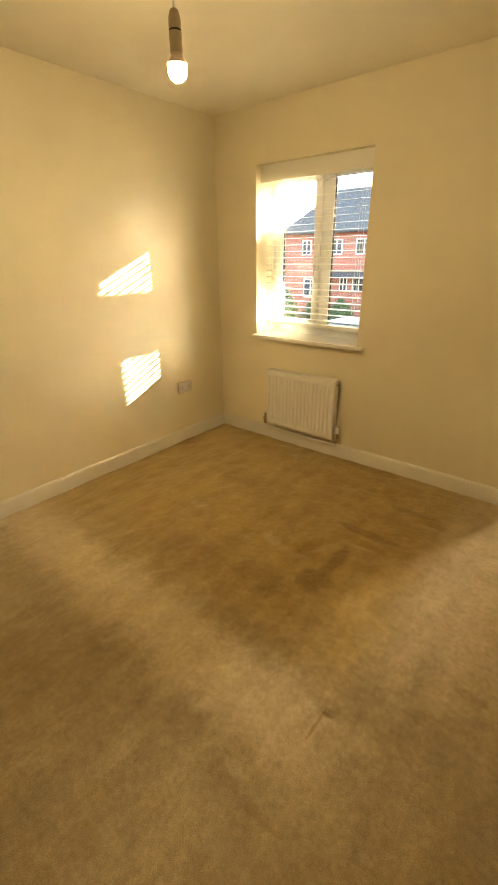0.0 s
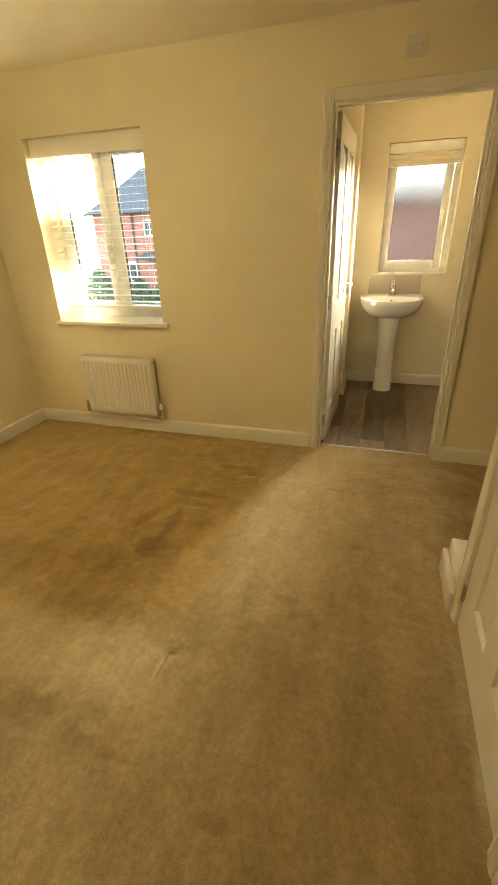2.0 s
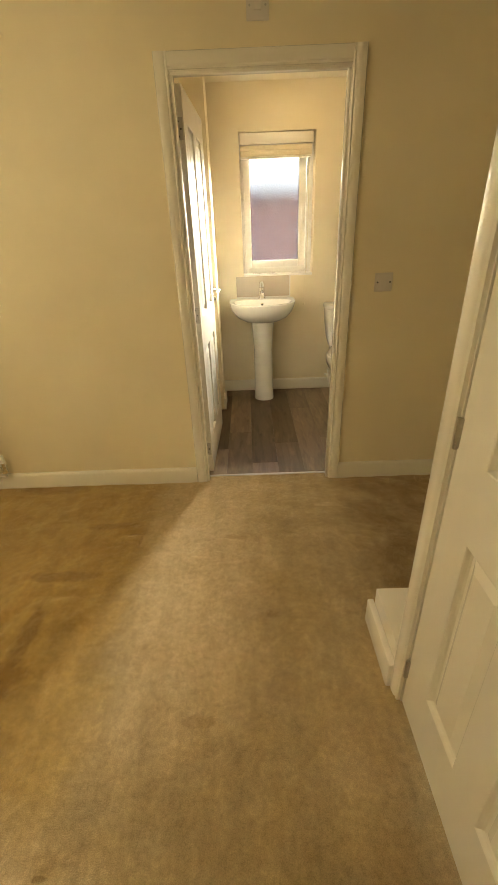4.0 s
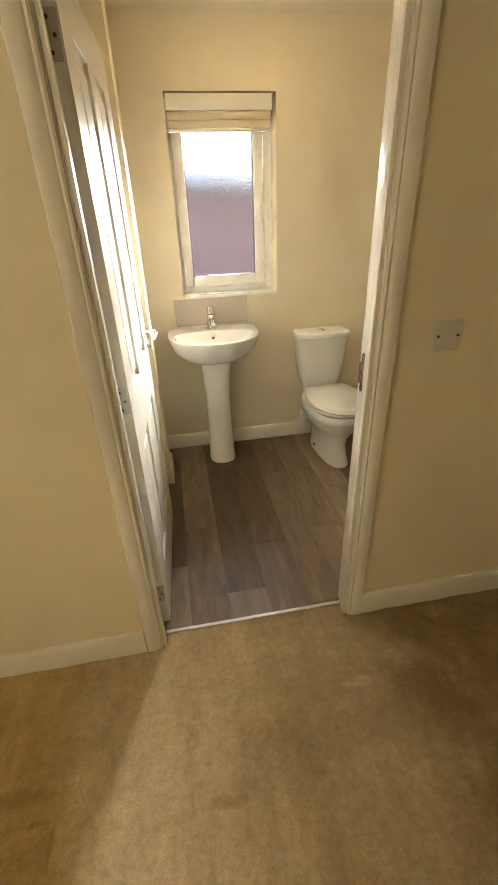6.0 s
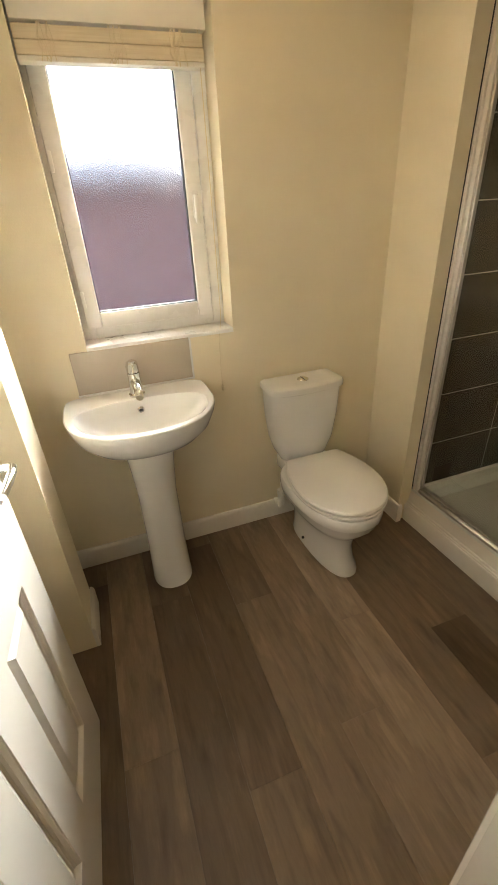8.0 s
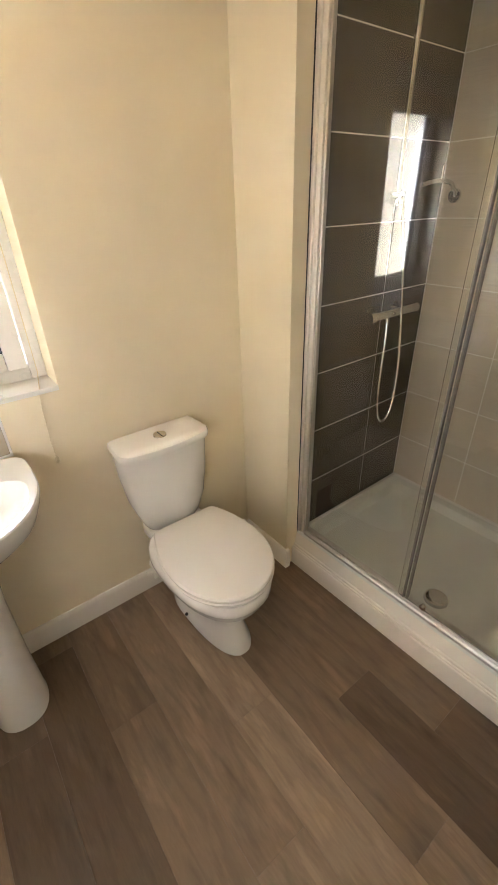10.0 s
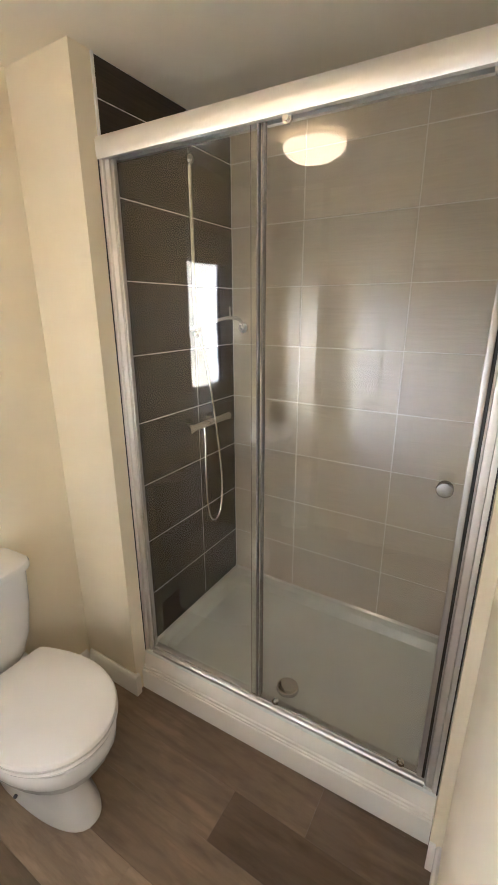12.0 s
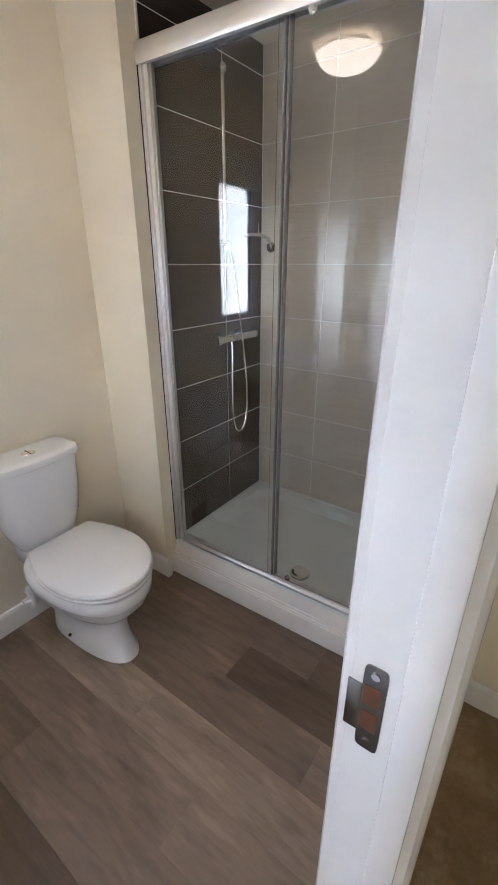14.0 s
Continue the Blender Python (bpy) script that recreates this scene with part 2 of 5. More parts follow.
M_TILE_D = tile_mat("dark_brown_glazed_tile", (0.021, 0.015, 0.010), (0.045, 0.032, 0.022), 0.30)
M_TILE_L = tile_mat("greige_glazed_tile", (0.59, 0.535, 0.445), (0.67, 0.615, 0.52), 0.28)
M_SPLASH = paint("greige_splashback_tile", (0.50, 0.44, 0.36), 0.22, 0.03, 30, 0.03)


def glass_mat(name, rough=0.0, tint=(1, 1, 1), obscure=False, ior=1.45):
    m, n, l, b = mat_base(name, rough)
    b.inputs["Base Color"].default_value = (*tint, 1)
    b.inputs["Transmission Weight"].default_value = 1.0
    b.inputs["IOR"].default_value = ior
    if obscure:
        v = coords(n, l)
        h = math_node(n, l, "ADD", noise_tex(n, l, v, 260, 3, 0.6), math_node(n, l, "MULTIPLY", noise_tex(n, l, v, 90, 2), 0.7))
        add_bump(n, l, b, h, 0.30, 0.0016)
    return m


M_GLASS = glass_mat("clear_window_glass")
M_SHOWER = glass_mat("clear_shower_glass", 0.0, (0.96, 0.98, 0.97), False, 1.50)
M_FROST = glass_mat("obscured_bathroom_glass", 0.06, (0.70, 0.71, 0.76), True)


def glow_mat(name, col, strength):
    m, n, l, b = mat_base(name, 0.3)
    b.inputs["Base Color"].default_value = (0.8, 0.78, 0.72, 1)
    b.inputs["Emission Color"].default_value = (*col, 1)
    b.inputs["Emission Strength"].default_value = strength
    return m


M_BULB = glow_mat("lit_lamp_glass", (1.0, 0.80, 0.52), 48.0)
M_DOME = glow_mat("lit_opal_dome", (1.0, 0.67, 0.36), 0.80)


def brick_mat(name, one, two):
    m, n, l, b = mat_base(name, 0.85)
    v = coords(n, l)
    br = n.new("ShaderNodeTexBrick")
    br.inputs["Scale"].default_value = 1.0
    br.inputs["Brick Width"].default_value, br.inputs["Row Height"].default_value = 0.225, 0.075
    br.inputs["Mortar Size"].default_value = 0.008
    br.inputs["Color1"].default_value = (*one, 1)
    br.inputs["Color2"].default_value = (*two, 1)
    br.inputs["Mortar"].default_value = (0.4, 0.3, 0.25, 1)
    rot = n.new("ShaderNodeMapping")
    rot.inputs["Rotation"].default_value = (radians(90), 0, 0)
    l.new(v, rot.inputs["Vector"])
    l.new(rot.outputs[0], br.inputs["Vector"])
    l.new(mixc(n, l, 0.3, br.outputs["Color"], ramp(n, l, noise_tex(n, l, v, 1.2, 5), [(0.3, (0.3, 0.3, 0.3)), (0.7, (0.6, 0.6, 0.6))]), "OVERLAY"), b.inputs["Base Color"])
    return m


M_BRICK = brick_mat("red_brick", (0.42, 0.11, 0.08), (0.34, 0.085, 0.065))
M_BRICK_DARK = brick_mat("dark_plum_brick", (0.13, 0.028, 0.024), (0.10, 0.022, 0.020))
M_ROOF = tile_mat("slate_grey_roof", (0.045, 0.05, 0.06), (0.085, 0.09, 0.10), 0.6)
M_WINDARK = paint("dark_window_glass", (0.04, 0.05, 0.07), 0.08, 0.0)
M_GROUND = paint("asphalt_ground", (0.07, 0.07, 0.072), 0.9, 0.5, 30, 0.25)
M_LEAF = paint("evergreen_leaf", (0.05, 0.10, 0.04), 0.6, 0.2, 30, 0.3)
M_BARK = paint("bark", (0.10, 0.07, 0.05), 0.9, 0.4, 30, 0.2)


# ---- mesh helpers ----
def box(bm, x0, x1, y0, y1, z0, z1, bevel=0.0, seg=2):
    vs = [bm.verts.new((x, y, z)) for z in (z0, z1) for y in (y0, y1) for x in (x0, x1)]
    fs = [bm.faces.new([vs[i] for i in q]) for q in ((0, 2, 3, 1), (4, 5, 7, 6), (0, 1, 5, 4), (2, 6, 7, 3), (0, 4, 6, 2), (1, 3, 7, 5))]
    if bevel:
        edges = list({e for f in fs for e in f.edges})
        bmesh.ops.bevel(bm, geom=edges, offset=bevel, segments=seg, profile=0.5, affect="EDGES")
    return bm


def B(*a, **k):
    return box(bmesh.new(), *a, **k)


def cyl(bm, p0, p1, r0, r1=None, seg=24, caps=True):
    p0, p1 = Vector(p0), Vector(p1)
    r1 = r0 if r1 is None else r1
    d = (p1 - p0).normalized()
    u = d.orthogonal().normalized()
    w = d.cross(u)
    rings = []
    for p, r in ((p0, r0), (p1, r1)):
        rings.append([bm.verts.new(p + r * (math.cos(2 * math.pi * i / seg) * u + math.sin(2 * math.pi * i / seg) * w)) for i in range(seg)])
    for i in range(seg):
        j = (i + 1) % seg
        bm.faces.new((rings[0][i], rings[0][j], rings[1][j], rings[1][i]))
    if caps:
        bm.faces.new(rings[0][::-1])
        bm.faces.new(rings[1])
    return bm


def loft(bm, rings, cap0=True, cap1=True):
    """Closed rings of points, skinned in order."""
    made = [[bm.verts.new(p) for p in ring] for ring in rings]
    k = len(made[0])
    for a, b in zip(made, made[1:]):
        for i in range(k):
            j = (i + 1) % k
            bm.faces.new((a[i], a[j], b[j], b[i]))
    if cap0:
        bm.faces.new(made[0][::-1])
    if cap1:
        bm.faces.new(made[-1])
    return bm


def egg(cx, cy, z, rx, back, front, k=2.3, seg=40):
    """A rounded outline, front towards -y."""
    pts = []
    for i in range(seg):
        a = 2 * math.pi * i / seg
        c, s = math.cos(a), math.sin(a)
        ry = back if s > 0 else front
        pts.append((cx + rx * math.copysign(abs(c) ** (2 / k), c), cy + ry * math.copysign(abs(s) ** (2 / k), s), z))
    return pts


def sweep(bm, pts, r, seg=10):
    """A round tube along points."""
    pts = [Vector(p) for p in pts]
    rings, u = [], None
    for i, p in enumerate(pts):
        d = (pts[min(i + 1, len(pts) - 1)] - pts[max(i - 1, 0)]).normalized()
        u = d.orthogonal().normalized() if u is None else (u - d * u.dot(d)).normalized()
        w = d.cross(u)
        rings.append([p + r * (math.cos(2 * math.pi * k / seg) * u + math.sin(2 * math.pi * k / seg) * w) for k in range(seg)])
    return loft(bm, rings)


def ball(bm, c, rx, ry, rz, seg=20, lo=-90, hi=90, n=10):
    rings = []
    for i in range(n + 1):
        a = radians(lo + (hi - lo) * i / n)
        k = max(math.cos(a), 0.02)
        rings.append([(c[0] + rx * k * math.cos(2 * math.pi * j / seg), c[1] + ry * k * math.sin(2 * math.pi * j / seg), c[2] + rz * math.sin(a)) for j in range(seg)])
    return loft(bm, rings)


def smoothed(ob, angle=35):
    for p in ob.data.polygons:
        p.use_smooth = True
    ob.data.set_sharp_from_angle(angle=radians(angle))
    return ob


def part(name, bm, material, parent=None, label="", smooth=True):
    bmesh.ops.recalc_face_normals(bm, faces=bm.faces)
    me = bpy.data.meshes.new(name)
    bm.to_mesh(me)
    bm.free()
    me.materials.append(material)
    ob = new(name, me)
    if parent is not None:
        ob.parent = parent
        ob.matrix_parent_inverse = Matrix.Identity(4)
    if label:
        tagged(ob, label)
    return smoothed(ob) if smooth else ob


def thing(name, label, category, group="", at=(0, 0, 0)):
    """An Empty at the base; its parts are given in its own frame."""
    e = new(name)
    e.empty_display_size = 0.1
    e.location = at
    return tagged(e, label, category, group)


def struct(name, bm, material, label, category="", smooth=False):
    return tagged(part(name, bm, material, None, "", smooth), label, category or name.split("_")[0], "", "structure")


# ---- structure ----
CEIL = 2.325
XW, YN, YB, YS = -2.375, 2.645, 4.252, 2.725   # west wall, bedroom north wall, ensuite north wall, ensuite south wall
XE, YC = 0.765, 1.330                        # bedroom east wall and where it ends
WX0, WX1, WZ0, WZ1 = -1.985, -1.122, 0.830, 1.988      # bedroom window opening
BX0, BX1, BZ0, BZ1 = 0.276, 0.860, 1.022, 2.028     # ensuite window opening
OUT = 3.00
YSH = 2.758   # boxed-out south side of the shower
DX0, DX1 = 0.016, 0.763   # ensuite doorway
OUTW, OUTN = -0.60, 4.78   # outer faces of the ensuite


def carpet():
    """Pile with soft unevenness and pressed dents where furniture feet stood."""
    x0, x1, y0, y1, step = -2.6, 1.9, -1.2, 2.699, 0.0115
    nx, ny = int((x1 - x0) / step), int((y1 - y0) / step)
    dents = [(-0.28, 0.785, 0.018, 0.07, 0), (-0.26, 0.842, 0.04, 0.018, 0), (-0.29, 2.10, 0.018, 0.06, 0), (-0.335, 2.155, 0.06, 0.018, 0),
             (-0.75, 1.60, 0.03, 0.14, 0.5), (-0.85, 1.50, 0.16, 0.03, 0.4), (-1.54, 1.50, 0.03, 0.03, 0), (-1.13, 1.45, 0.04, 0.03, 0), (-0.55, 1.75, 0.10, 0.02, 0.1)]
    verts = []
    for j in range(ny + 1):
        for i in range(nx + 1):
            x, y = x0 + (x1 - x0) * i / nx, y0 + (y1 - y0) * j / ny
            z = 0.004 * noise.noise((x * 2.1, y * 2.1, 3)) + 0.0055 * noise.noise((x * 11, y * 9, 8)) + 0.0030 * noise.noise((x * 38, y * 38, 1))
            for dx, dy, rx, ry, tw in dents:
                u, w = x - dx - tw * (y - dy), y - dy
                q = (u / rx) ** 2 + (w / ry) ** 2
                if q < 6:
                    z -= 0.009 * math.exp(-q)
            verts.append((x, y, z - 0.002))
    faces = [(j * (nx + 1) + i, j * (nx + 1) + i + 1, (j + 1) * (nx + 1) + i + 1, (j + 1) * (nx + 1) + i) for j in range(ny) for i in range(nx)]
    me = bpy.data.meshes.new("floor_bedroom")
    me.from_pydata(verts, [], faces)
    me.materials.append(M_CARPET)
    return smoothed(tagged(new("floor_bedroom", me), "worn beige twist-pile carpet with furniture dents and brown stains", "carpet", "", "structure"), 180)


carpet()
struct("floor_slab", B(-2.76, 2.75, -1.35, OUTN, -0.25, -0.03), M_GROUT, "screed floor base under the carpet and vinyl", "floor")
struct("ceiling", B(-2.76, 2.75, -1.35, OUT, CEIL, CEIL + 0.2), M_CEIL, "matt off-white plastered ceiling", "ceiling")
struct("ceiling_ensuite", B(OUTW, 2.75, OUT, OUTN, CEIL, CEIL + 0.2), M_CEIL, "matt off-white plastered ensuite ceiling", "ceiling")

# unseen roof and eaves, added to split the sun patch on the west wall
bm = B(OUTW - 0.40, OUTW, OUT, OUTN + 0.25, 2.18, 2.30)
loft(bm, [[(OUTW - 0.40, y, 2.30), (OUTW - 0.002, y, 2.30), (OUTW - 0.002, y, 2.37), (2.75, y, 2.37), (2.75, y, 3.80)] for y in (OUT, OUTN + 0.25)])
struct("roof_ensuite", bm, M_ROOF, "unseen roof and eaves added to block part of the sun", "roof")
struct("wall_west", B(-2.76, XW, -1.35, YN, -0.03, CEIL), M_WALL, "magnolia painted plaster wall", "wall")
struct("wall_south", B(XW, XE + 0.115, -1.35, -1.05, -0.03, CEIL), M_WALL, "magnolia painted plaster wall", "wall")

bm = bmesh.new()
box(bm, -2.76, WX0, YN, OUT, -0.03, CEIL)
box(bm, WX1, -0.08, YN, OUT, -0.03, CEIL)
box(bm, WX0, WX1, YN, OUT, -0.03, WZ0)
box(bm, WX0, WX1, YN, OUT, WZ1, CEIL)
struct("wall_north", bm, M_WALL, "magnolia painted plaster wall with a window opening", "wall")

bm = bmesh.new()
box(bm, -0.08, DX0 - 0.032, YN, YS, -0.03, CEIL)
box(bm, DX1 + 0.026, 2.75, YN, YS, -0.03, CEIL)
box(bm, DX0 - 0.032, DX1 + 0.026, YN, YS, 2.017, CEIL)
box(bm, 1.610, 2.75, YS, YSH, -0.03, CEIL)
struct("wall_partition", bm, M_WALL, "magnolia painted partition wall with a doorway", "wall")

bm = bmesh.new()
box(bm, OUTW, BX0, YB, OUTN, -0.03, CEIL)
box(bm, BX1, 2.75, YB, OUTN, -0.03, CEIL)
box(bm, BX0, BX1, YB, OUTN, -0.03, BZ0)
box(bm, BX0, BX1, YB, OUTN, BZ1, CEIL)
struct("wall_ensuite_north", bm, M_WALL, "magnolia painted wall with a small window opening", "wall")
bm = bmesh.new()
box(bm, OUTW, -0.08, OUT, YB, -0.03, CEIL)
box(bm, -0.08, 0.070, 3.78, 3.985, -0.03, CEIL)
struct("wall_ensuite_west", bm, M_WALL, "magnolia painted wall with a shallow pier", "wall")
bm = B(1.590, 1.672, 3.950, YB, -0.03, CEIL)
box(bm, 1.672, 2.75, 3.966, YB, -0.03, CEIL)
struct("wall_shower_pier", bm, M_WALL, "magnolia painted boxed pier beside the shower", "wall")
struct("wall_shower_back", B(2.416, 2.75, YS, 3.966, -0.03, CEIL), M_GROUT, "grouted wall behind the shower tiles", "wall")

DY0, DY1 = 0.548, 1.247   # doorway in the east wall
bm = bmesh.new()
box(bm, XE, XE + 0.115, -1.05, DY0 - 0.03, -0.03, CEIL)
box(bm, XE, XE + 0.115, DY1 + 0.03, YC, -0.03, CEIL)
box(bm, XE, XE + 0.115, DY0 - 0.03, DY1 + 0.03, 2.017, CEIL)
struct("wall_east", bm, M_WALL, "magnolia painted wall with a closed doorway", "wall")
struct("wall_recess_south", B(XE + 0.115, 1.87, YC - 0.115, YC, -0.03, CEIL), M_WALL, "magnolia painted wall of the recess", "wall")
struct("wall_recess_east", B(1.75, 1.87, YC, YN, -0.03, CEIL), M_WALL, "magnolia painted end wall of the recess", "wall")


def skirt(name, x0, y0, x1, y1, nx, ny, h=0.105, t=0.016):
    """Skirting along a wall face from (x0, y0) to (x1, y1); (nx, ny) points into the room. Top edge chamfered."""
    bm = bmesh.new()
    prof = [(0, 0), (t, 0), (t, h - 0.018), (t * 0.75, h - 0.006), (t * 0.45, h), (0, h)]
    rings = [[(x + nx * d, y + ny * d, z - 0.004) for d, z in prof] for x, y in ((x0, y0), (x1, y1))]
    loft(bm, rings)
    return struct(name, bm, M_GLOSS, "white satin painted skirting board", "skirting", True)


skirt("baseboard_west", XW, -1.05, XW, YN, 1, 0)
skirt("baseboard_north", XW + 0.016, YN, DX0 - 0.064, YN, 0, -1)
skirt("baseboard_north_recess", 0.822, YN, 1.75, YN, 0, -1)
skirt("baseboard_east", XE, -1.05, XE, 0.485, -1, 0)
skirt("baseboard_recess_east", 1.75, YC, 1.75, YN - 0.016, -1, 0)
skirt("baseboard_ensuite_north", -0.064, YB, 1.574, YB, 0, -1)
skirt("baseboard_ensuite_pier", 0.070, 3.78, 0.070, 4.001, 1, 0)
skirt("baseboard_ensuite_pier_end", -0.064, 3.985, 0.070, 3.985, 0, 1)
skirt("baseboard_shower_pier", 1.590, 3.934, 1.590, YB - 0.016, -1, 0)
skirt("baseboard_shower_pier_end", 1.590, 3.950, 1.602, 3.950, 0, -1)
skirt("baseboard_ensuite_south", 0.835, YS, 1.610, YS, 0, 1)
skirt("baseboard_shower_side", 1.610, YS + 0.016, 1.610, YSH + 0.002, -1, 0)
skirt("baseboard_ensuite_west", -0.08, 2.78, -0.08, 3.78, 1, 0)

# boxed ledge and stepped skirting at the end of the east wall
bm = bmesh.new()
box(bm, 0.754, 1.10, YC, 1.565, -0.006, 0.178, 0.003)
struct("trim_boxed_ledge", bm, M_GLOSS, "low white boxed ledge on the carpet at the wall end", "boxing", True)
bm = bmesh.new()
box(bm, 0.730, 0.754, 1.300, 1.580, -0.006, 0.108, 0.004)
struct("trim_ledge_skirting", bm, M_GLOSS, "white skirting board along the boxed ledge", "skirting", True)


def strip(bm, a, b, prof, up, out):
    """Straight moulding: profile points (along up, along out) swept from a to b."""
    up, out = Vector(up), Vector(out)
    return loft(bm, [[Vector(p) + up * u + out * o for u, o in prof] for p in (a, b)])


ARCH = [(0, 0), (0, 0.010), (0.006, 0.014), (0.012, 0.011), (0.018, 0.016), (0.040, 0.018), (0.054, 0.016), (0.058, 0.010), (0.058, 0)]


def door_frame(name, x0, x1, ya, yb, side, label, back=True):
    """Lining, stops and architraves of a doorway that runs along x between x0 and x1, through a wall from ya to yb.
    side: +1 if the leaf shuts at the yb face."""
    e = tagged(thing(name, label, "door frame"), kind="structure")
    H, T = 1.985, 0.03
    part("lining_jamb", B(x0 - T, x0, ya - 0.002, yb + 0.002, -0.004, H, bevel=0.0015), M_GLOSS, e)
    part("lining_jamb", B(x1, x1 + T, ya - 0.002, yb + 0.002, -0.004, H, bevel=0.0015), M_GLOSS, e)
    part("lining_head", B(x0 - T, x1 + T, ya - 0.002, yb + 0.002, H, H + T, bevel=0.0015), M_GLOSS, e)
    s0, s1 = (yb - 0.082, yb - 0.050) if side > 0 else (ya + 0.042, ya + 0.082)
    part("door_stop", B(x0, x0 + 0.012, s0, s1, -0.004, H - 0.012, bevel=0.002), M_GLOSS, e)
    part("door_stop", B(x1 - 0.012, x1, s0, s1, -0.004, H - 0.012, bevel=0.002), M_GLOSS, e)
    part("door_stop", B(x0, x1, s0, s1, H - 0.012, H, bevel=0.002), M_GLOSS, e)
    for y, o in ((ya - 0.002, -1), (yb + 0.002, 1))[: 2 if back else 1]:
        for x, d in ((x0 - 0.004, -1), (x1 + 0.004, 1)):
            part("architrave", strip(bmesh.new(), (x, y, -0.004), (x, y, H + 0.0615), ARCH, (d, 0, 0), (0, o, 0)), M_GLOSS, e)
        part("architrave", strip(bmesh.new(), (x0 - 0.004, y, H + 0.004), (x1 + 0.004, y, H + 0.004), ARCH, (0, 0, 1), (0, o, 0)), M_GLOSS, e)
    return e


def panel_frustum(bm, x0, x1, z0, z1, y, out, rim=0.020, h=0.011):
    """Moulded edge round a raised field on a leaf face at y; out: +1 or -1."""
    a = [(x0, z0), (x1, z0), (x1, z1), (x0, z1)]

    def ring(ins, d):
        return [(x + (ins if x == x0 else -ins), y + out * d, z + (ins if z == z0 else -ins)) for x, z in a]

    return loft(bm, [ring(0, 0.015), ring(0.003, 0.013), ring(0.007, 0.005), ring(0.012, 0.001), ring(rim, 0.0), ring(rim + 0.022, h), ring(rim + 0.030, h)], False, True)


def lever(parent, x, z, y, out, way, plate=True):
    """Chrome lever handle on a round rose, with a turn button below it; way: the lever's direction along x."""
    h = part("handle", cyl(bmesh.new(), (x, y, z), (x, y + out * 0.009, z), 0.026), M_CHROME, parent, "chrome lever handle on a round rose")
    bm = bmesh.new()
    sweep(bm, [(x, y, z), (x, y + out * 0.045, z), (x + way * 0.006, y + out * 0.052, z), (x + way * 0.03, y + out * 0.055, z + 0.002), (x + way * 0.07, y + out * 0.053, z), (x + way * 0.108, y + out * 0.048, z - 0.003)], 0.0088, 14)
    part("lever", bm, M_CHROME, h)
    bm = bmesh.new()
    cyl(bm, (x, y, z - 0.058), (x, y + out * 0.008, z - 0.058), 0.023)
    box(bm, x - 0.003, x + 0.003, *sorted((y + out * 0.008, y + out * 0.022)), z - 0.07, z - 0.046, 0.001)
    part("turn_button", bm, M_CHROME, h)
    return h


def door_leaf(name, label, w, handle_z):
    """A four-panel moulded leaf in its own frame: hinge edge at x = 0, leaf along +x, thickness in y (0 to 0.036)."""
    e = thing(name, label, "door")
    H, t, z0 = 1.972, 0.036, 0.008
    cols = [(0.122, 0.122 + (w - 0.355) / 2), (w - 0.122 - (w - 0.355) / 2, w - 0.122)]
    rows = [(0.215, 0.775), (0.965, 1.845)]
    bm = bmesh.new()
    box(bm, 0.01, w - 0.01, 0.0155, t - 0.0155, z0 + 0.01, H - 0.01)
    xs = [(0.0, cols[0][0]), (cols[0][1], cols[1][0]), (cols[1][1], w)]
    for a, b in xs:
        box(bm, a, b, 0, t, z0, H)
    for za, zb in ((z0, rows[0][0]), (rows[0][1], rows[1][0]), (rows[1][1], H)):
        for a, b in cols:
            box(bm, a, b, 0, t, za, zb)
    part("leaf", bm, M_GLOSS, e, "", False)
    for a, b in cols:
        for za, zb in rows:
            bm = bmesh.new()
            for y, o in ((0.015, -1), (t - 0.015, 1)):
                panel_frustum(bm, a, b, za, zb, y, o)
            part("panel", bm, M_GLOSS, e, "", False)
    for y, o in ((0, -1), (t, 1)):
        lever(e, w - 0.062, handle_z, y, o, -1)
    return e, H, t


# ensuite doorway: frame, open leaf, strike plate, threshold bar
door_frame("door_frame_ensuite", DX0, DX1, YN, YS, 1, "white painted door lining with moulded architraves")
leaf, LH, LT = door_leaf("door_1", "open white four-panel moulded door with chrome lever handles", 0.740, 1.035)
for z in (0.17, 0.99, 1.81):
    bm = bmesh.new()
    for k in range(5):
        cyl(bm, (-0.004, LT + 0.004, z - 0.042 + k * 0.017), (-0.004, LT + 0.004, z - 0.0256 + k * 0.017), 0.0058, seg=14)
    box(bm, -0.0022, 0.001, LT - 0.031, LT + 0.002, z - 0.042, z + 0.043, 0.0005, 1)
    h = part("hinge", bm, M_STEEL, leaf, "worn steel butt hinge")
    for dy, dz in ((-0.010, -0.028), (-0.021, 0.0), (-0.010, 0.028)):
        part("screw", cyl(bmesh.new(), (-0.003, LT + dy, z + dz), (-0.002, LT + dy, z + dz), 0.0042, seg=8), M_DARK, h)
LEAF_AT = pose(0.009, YS + 0.022, 0, 0, 0, 88.3)
leaf.matrix_basis = LEAF_AT @ Matrix.Translation((0, -0.036, 0))

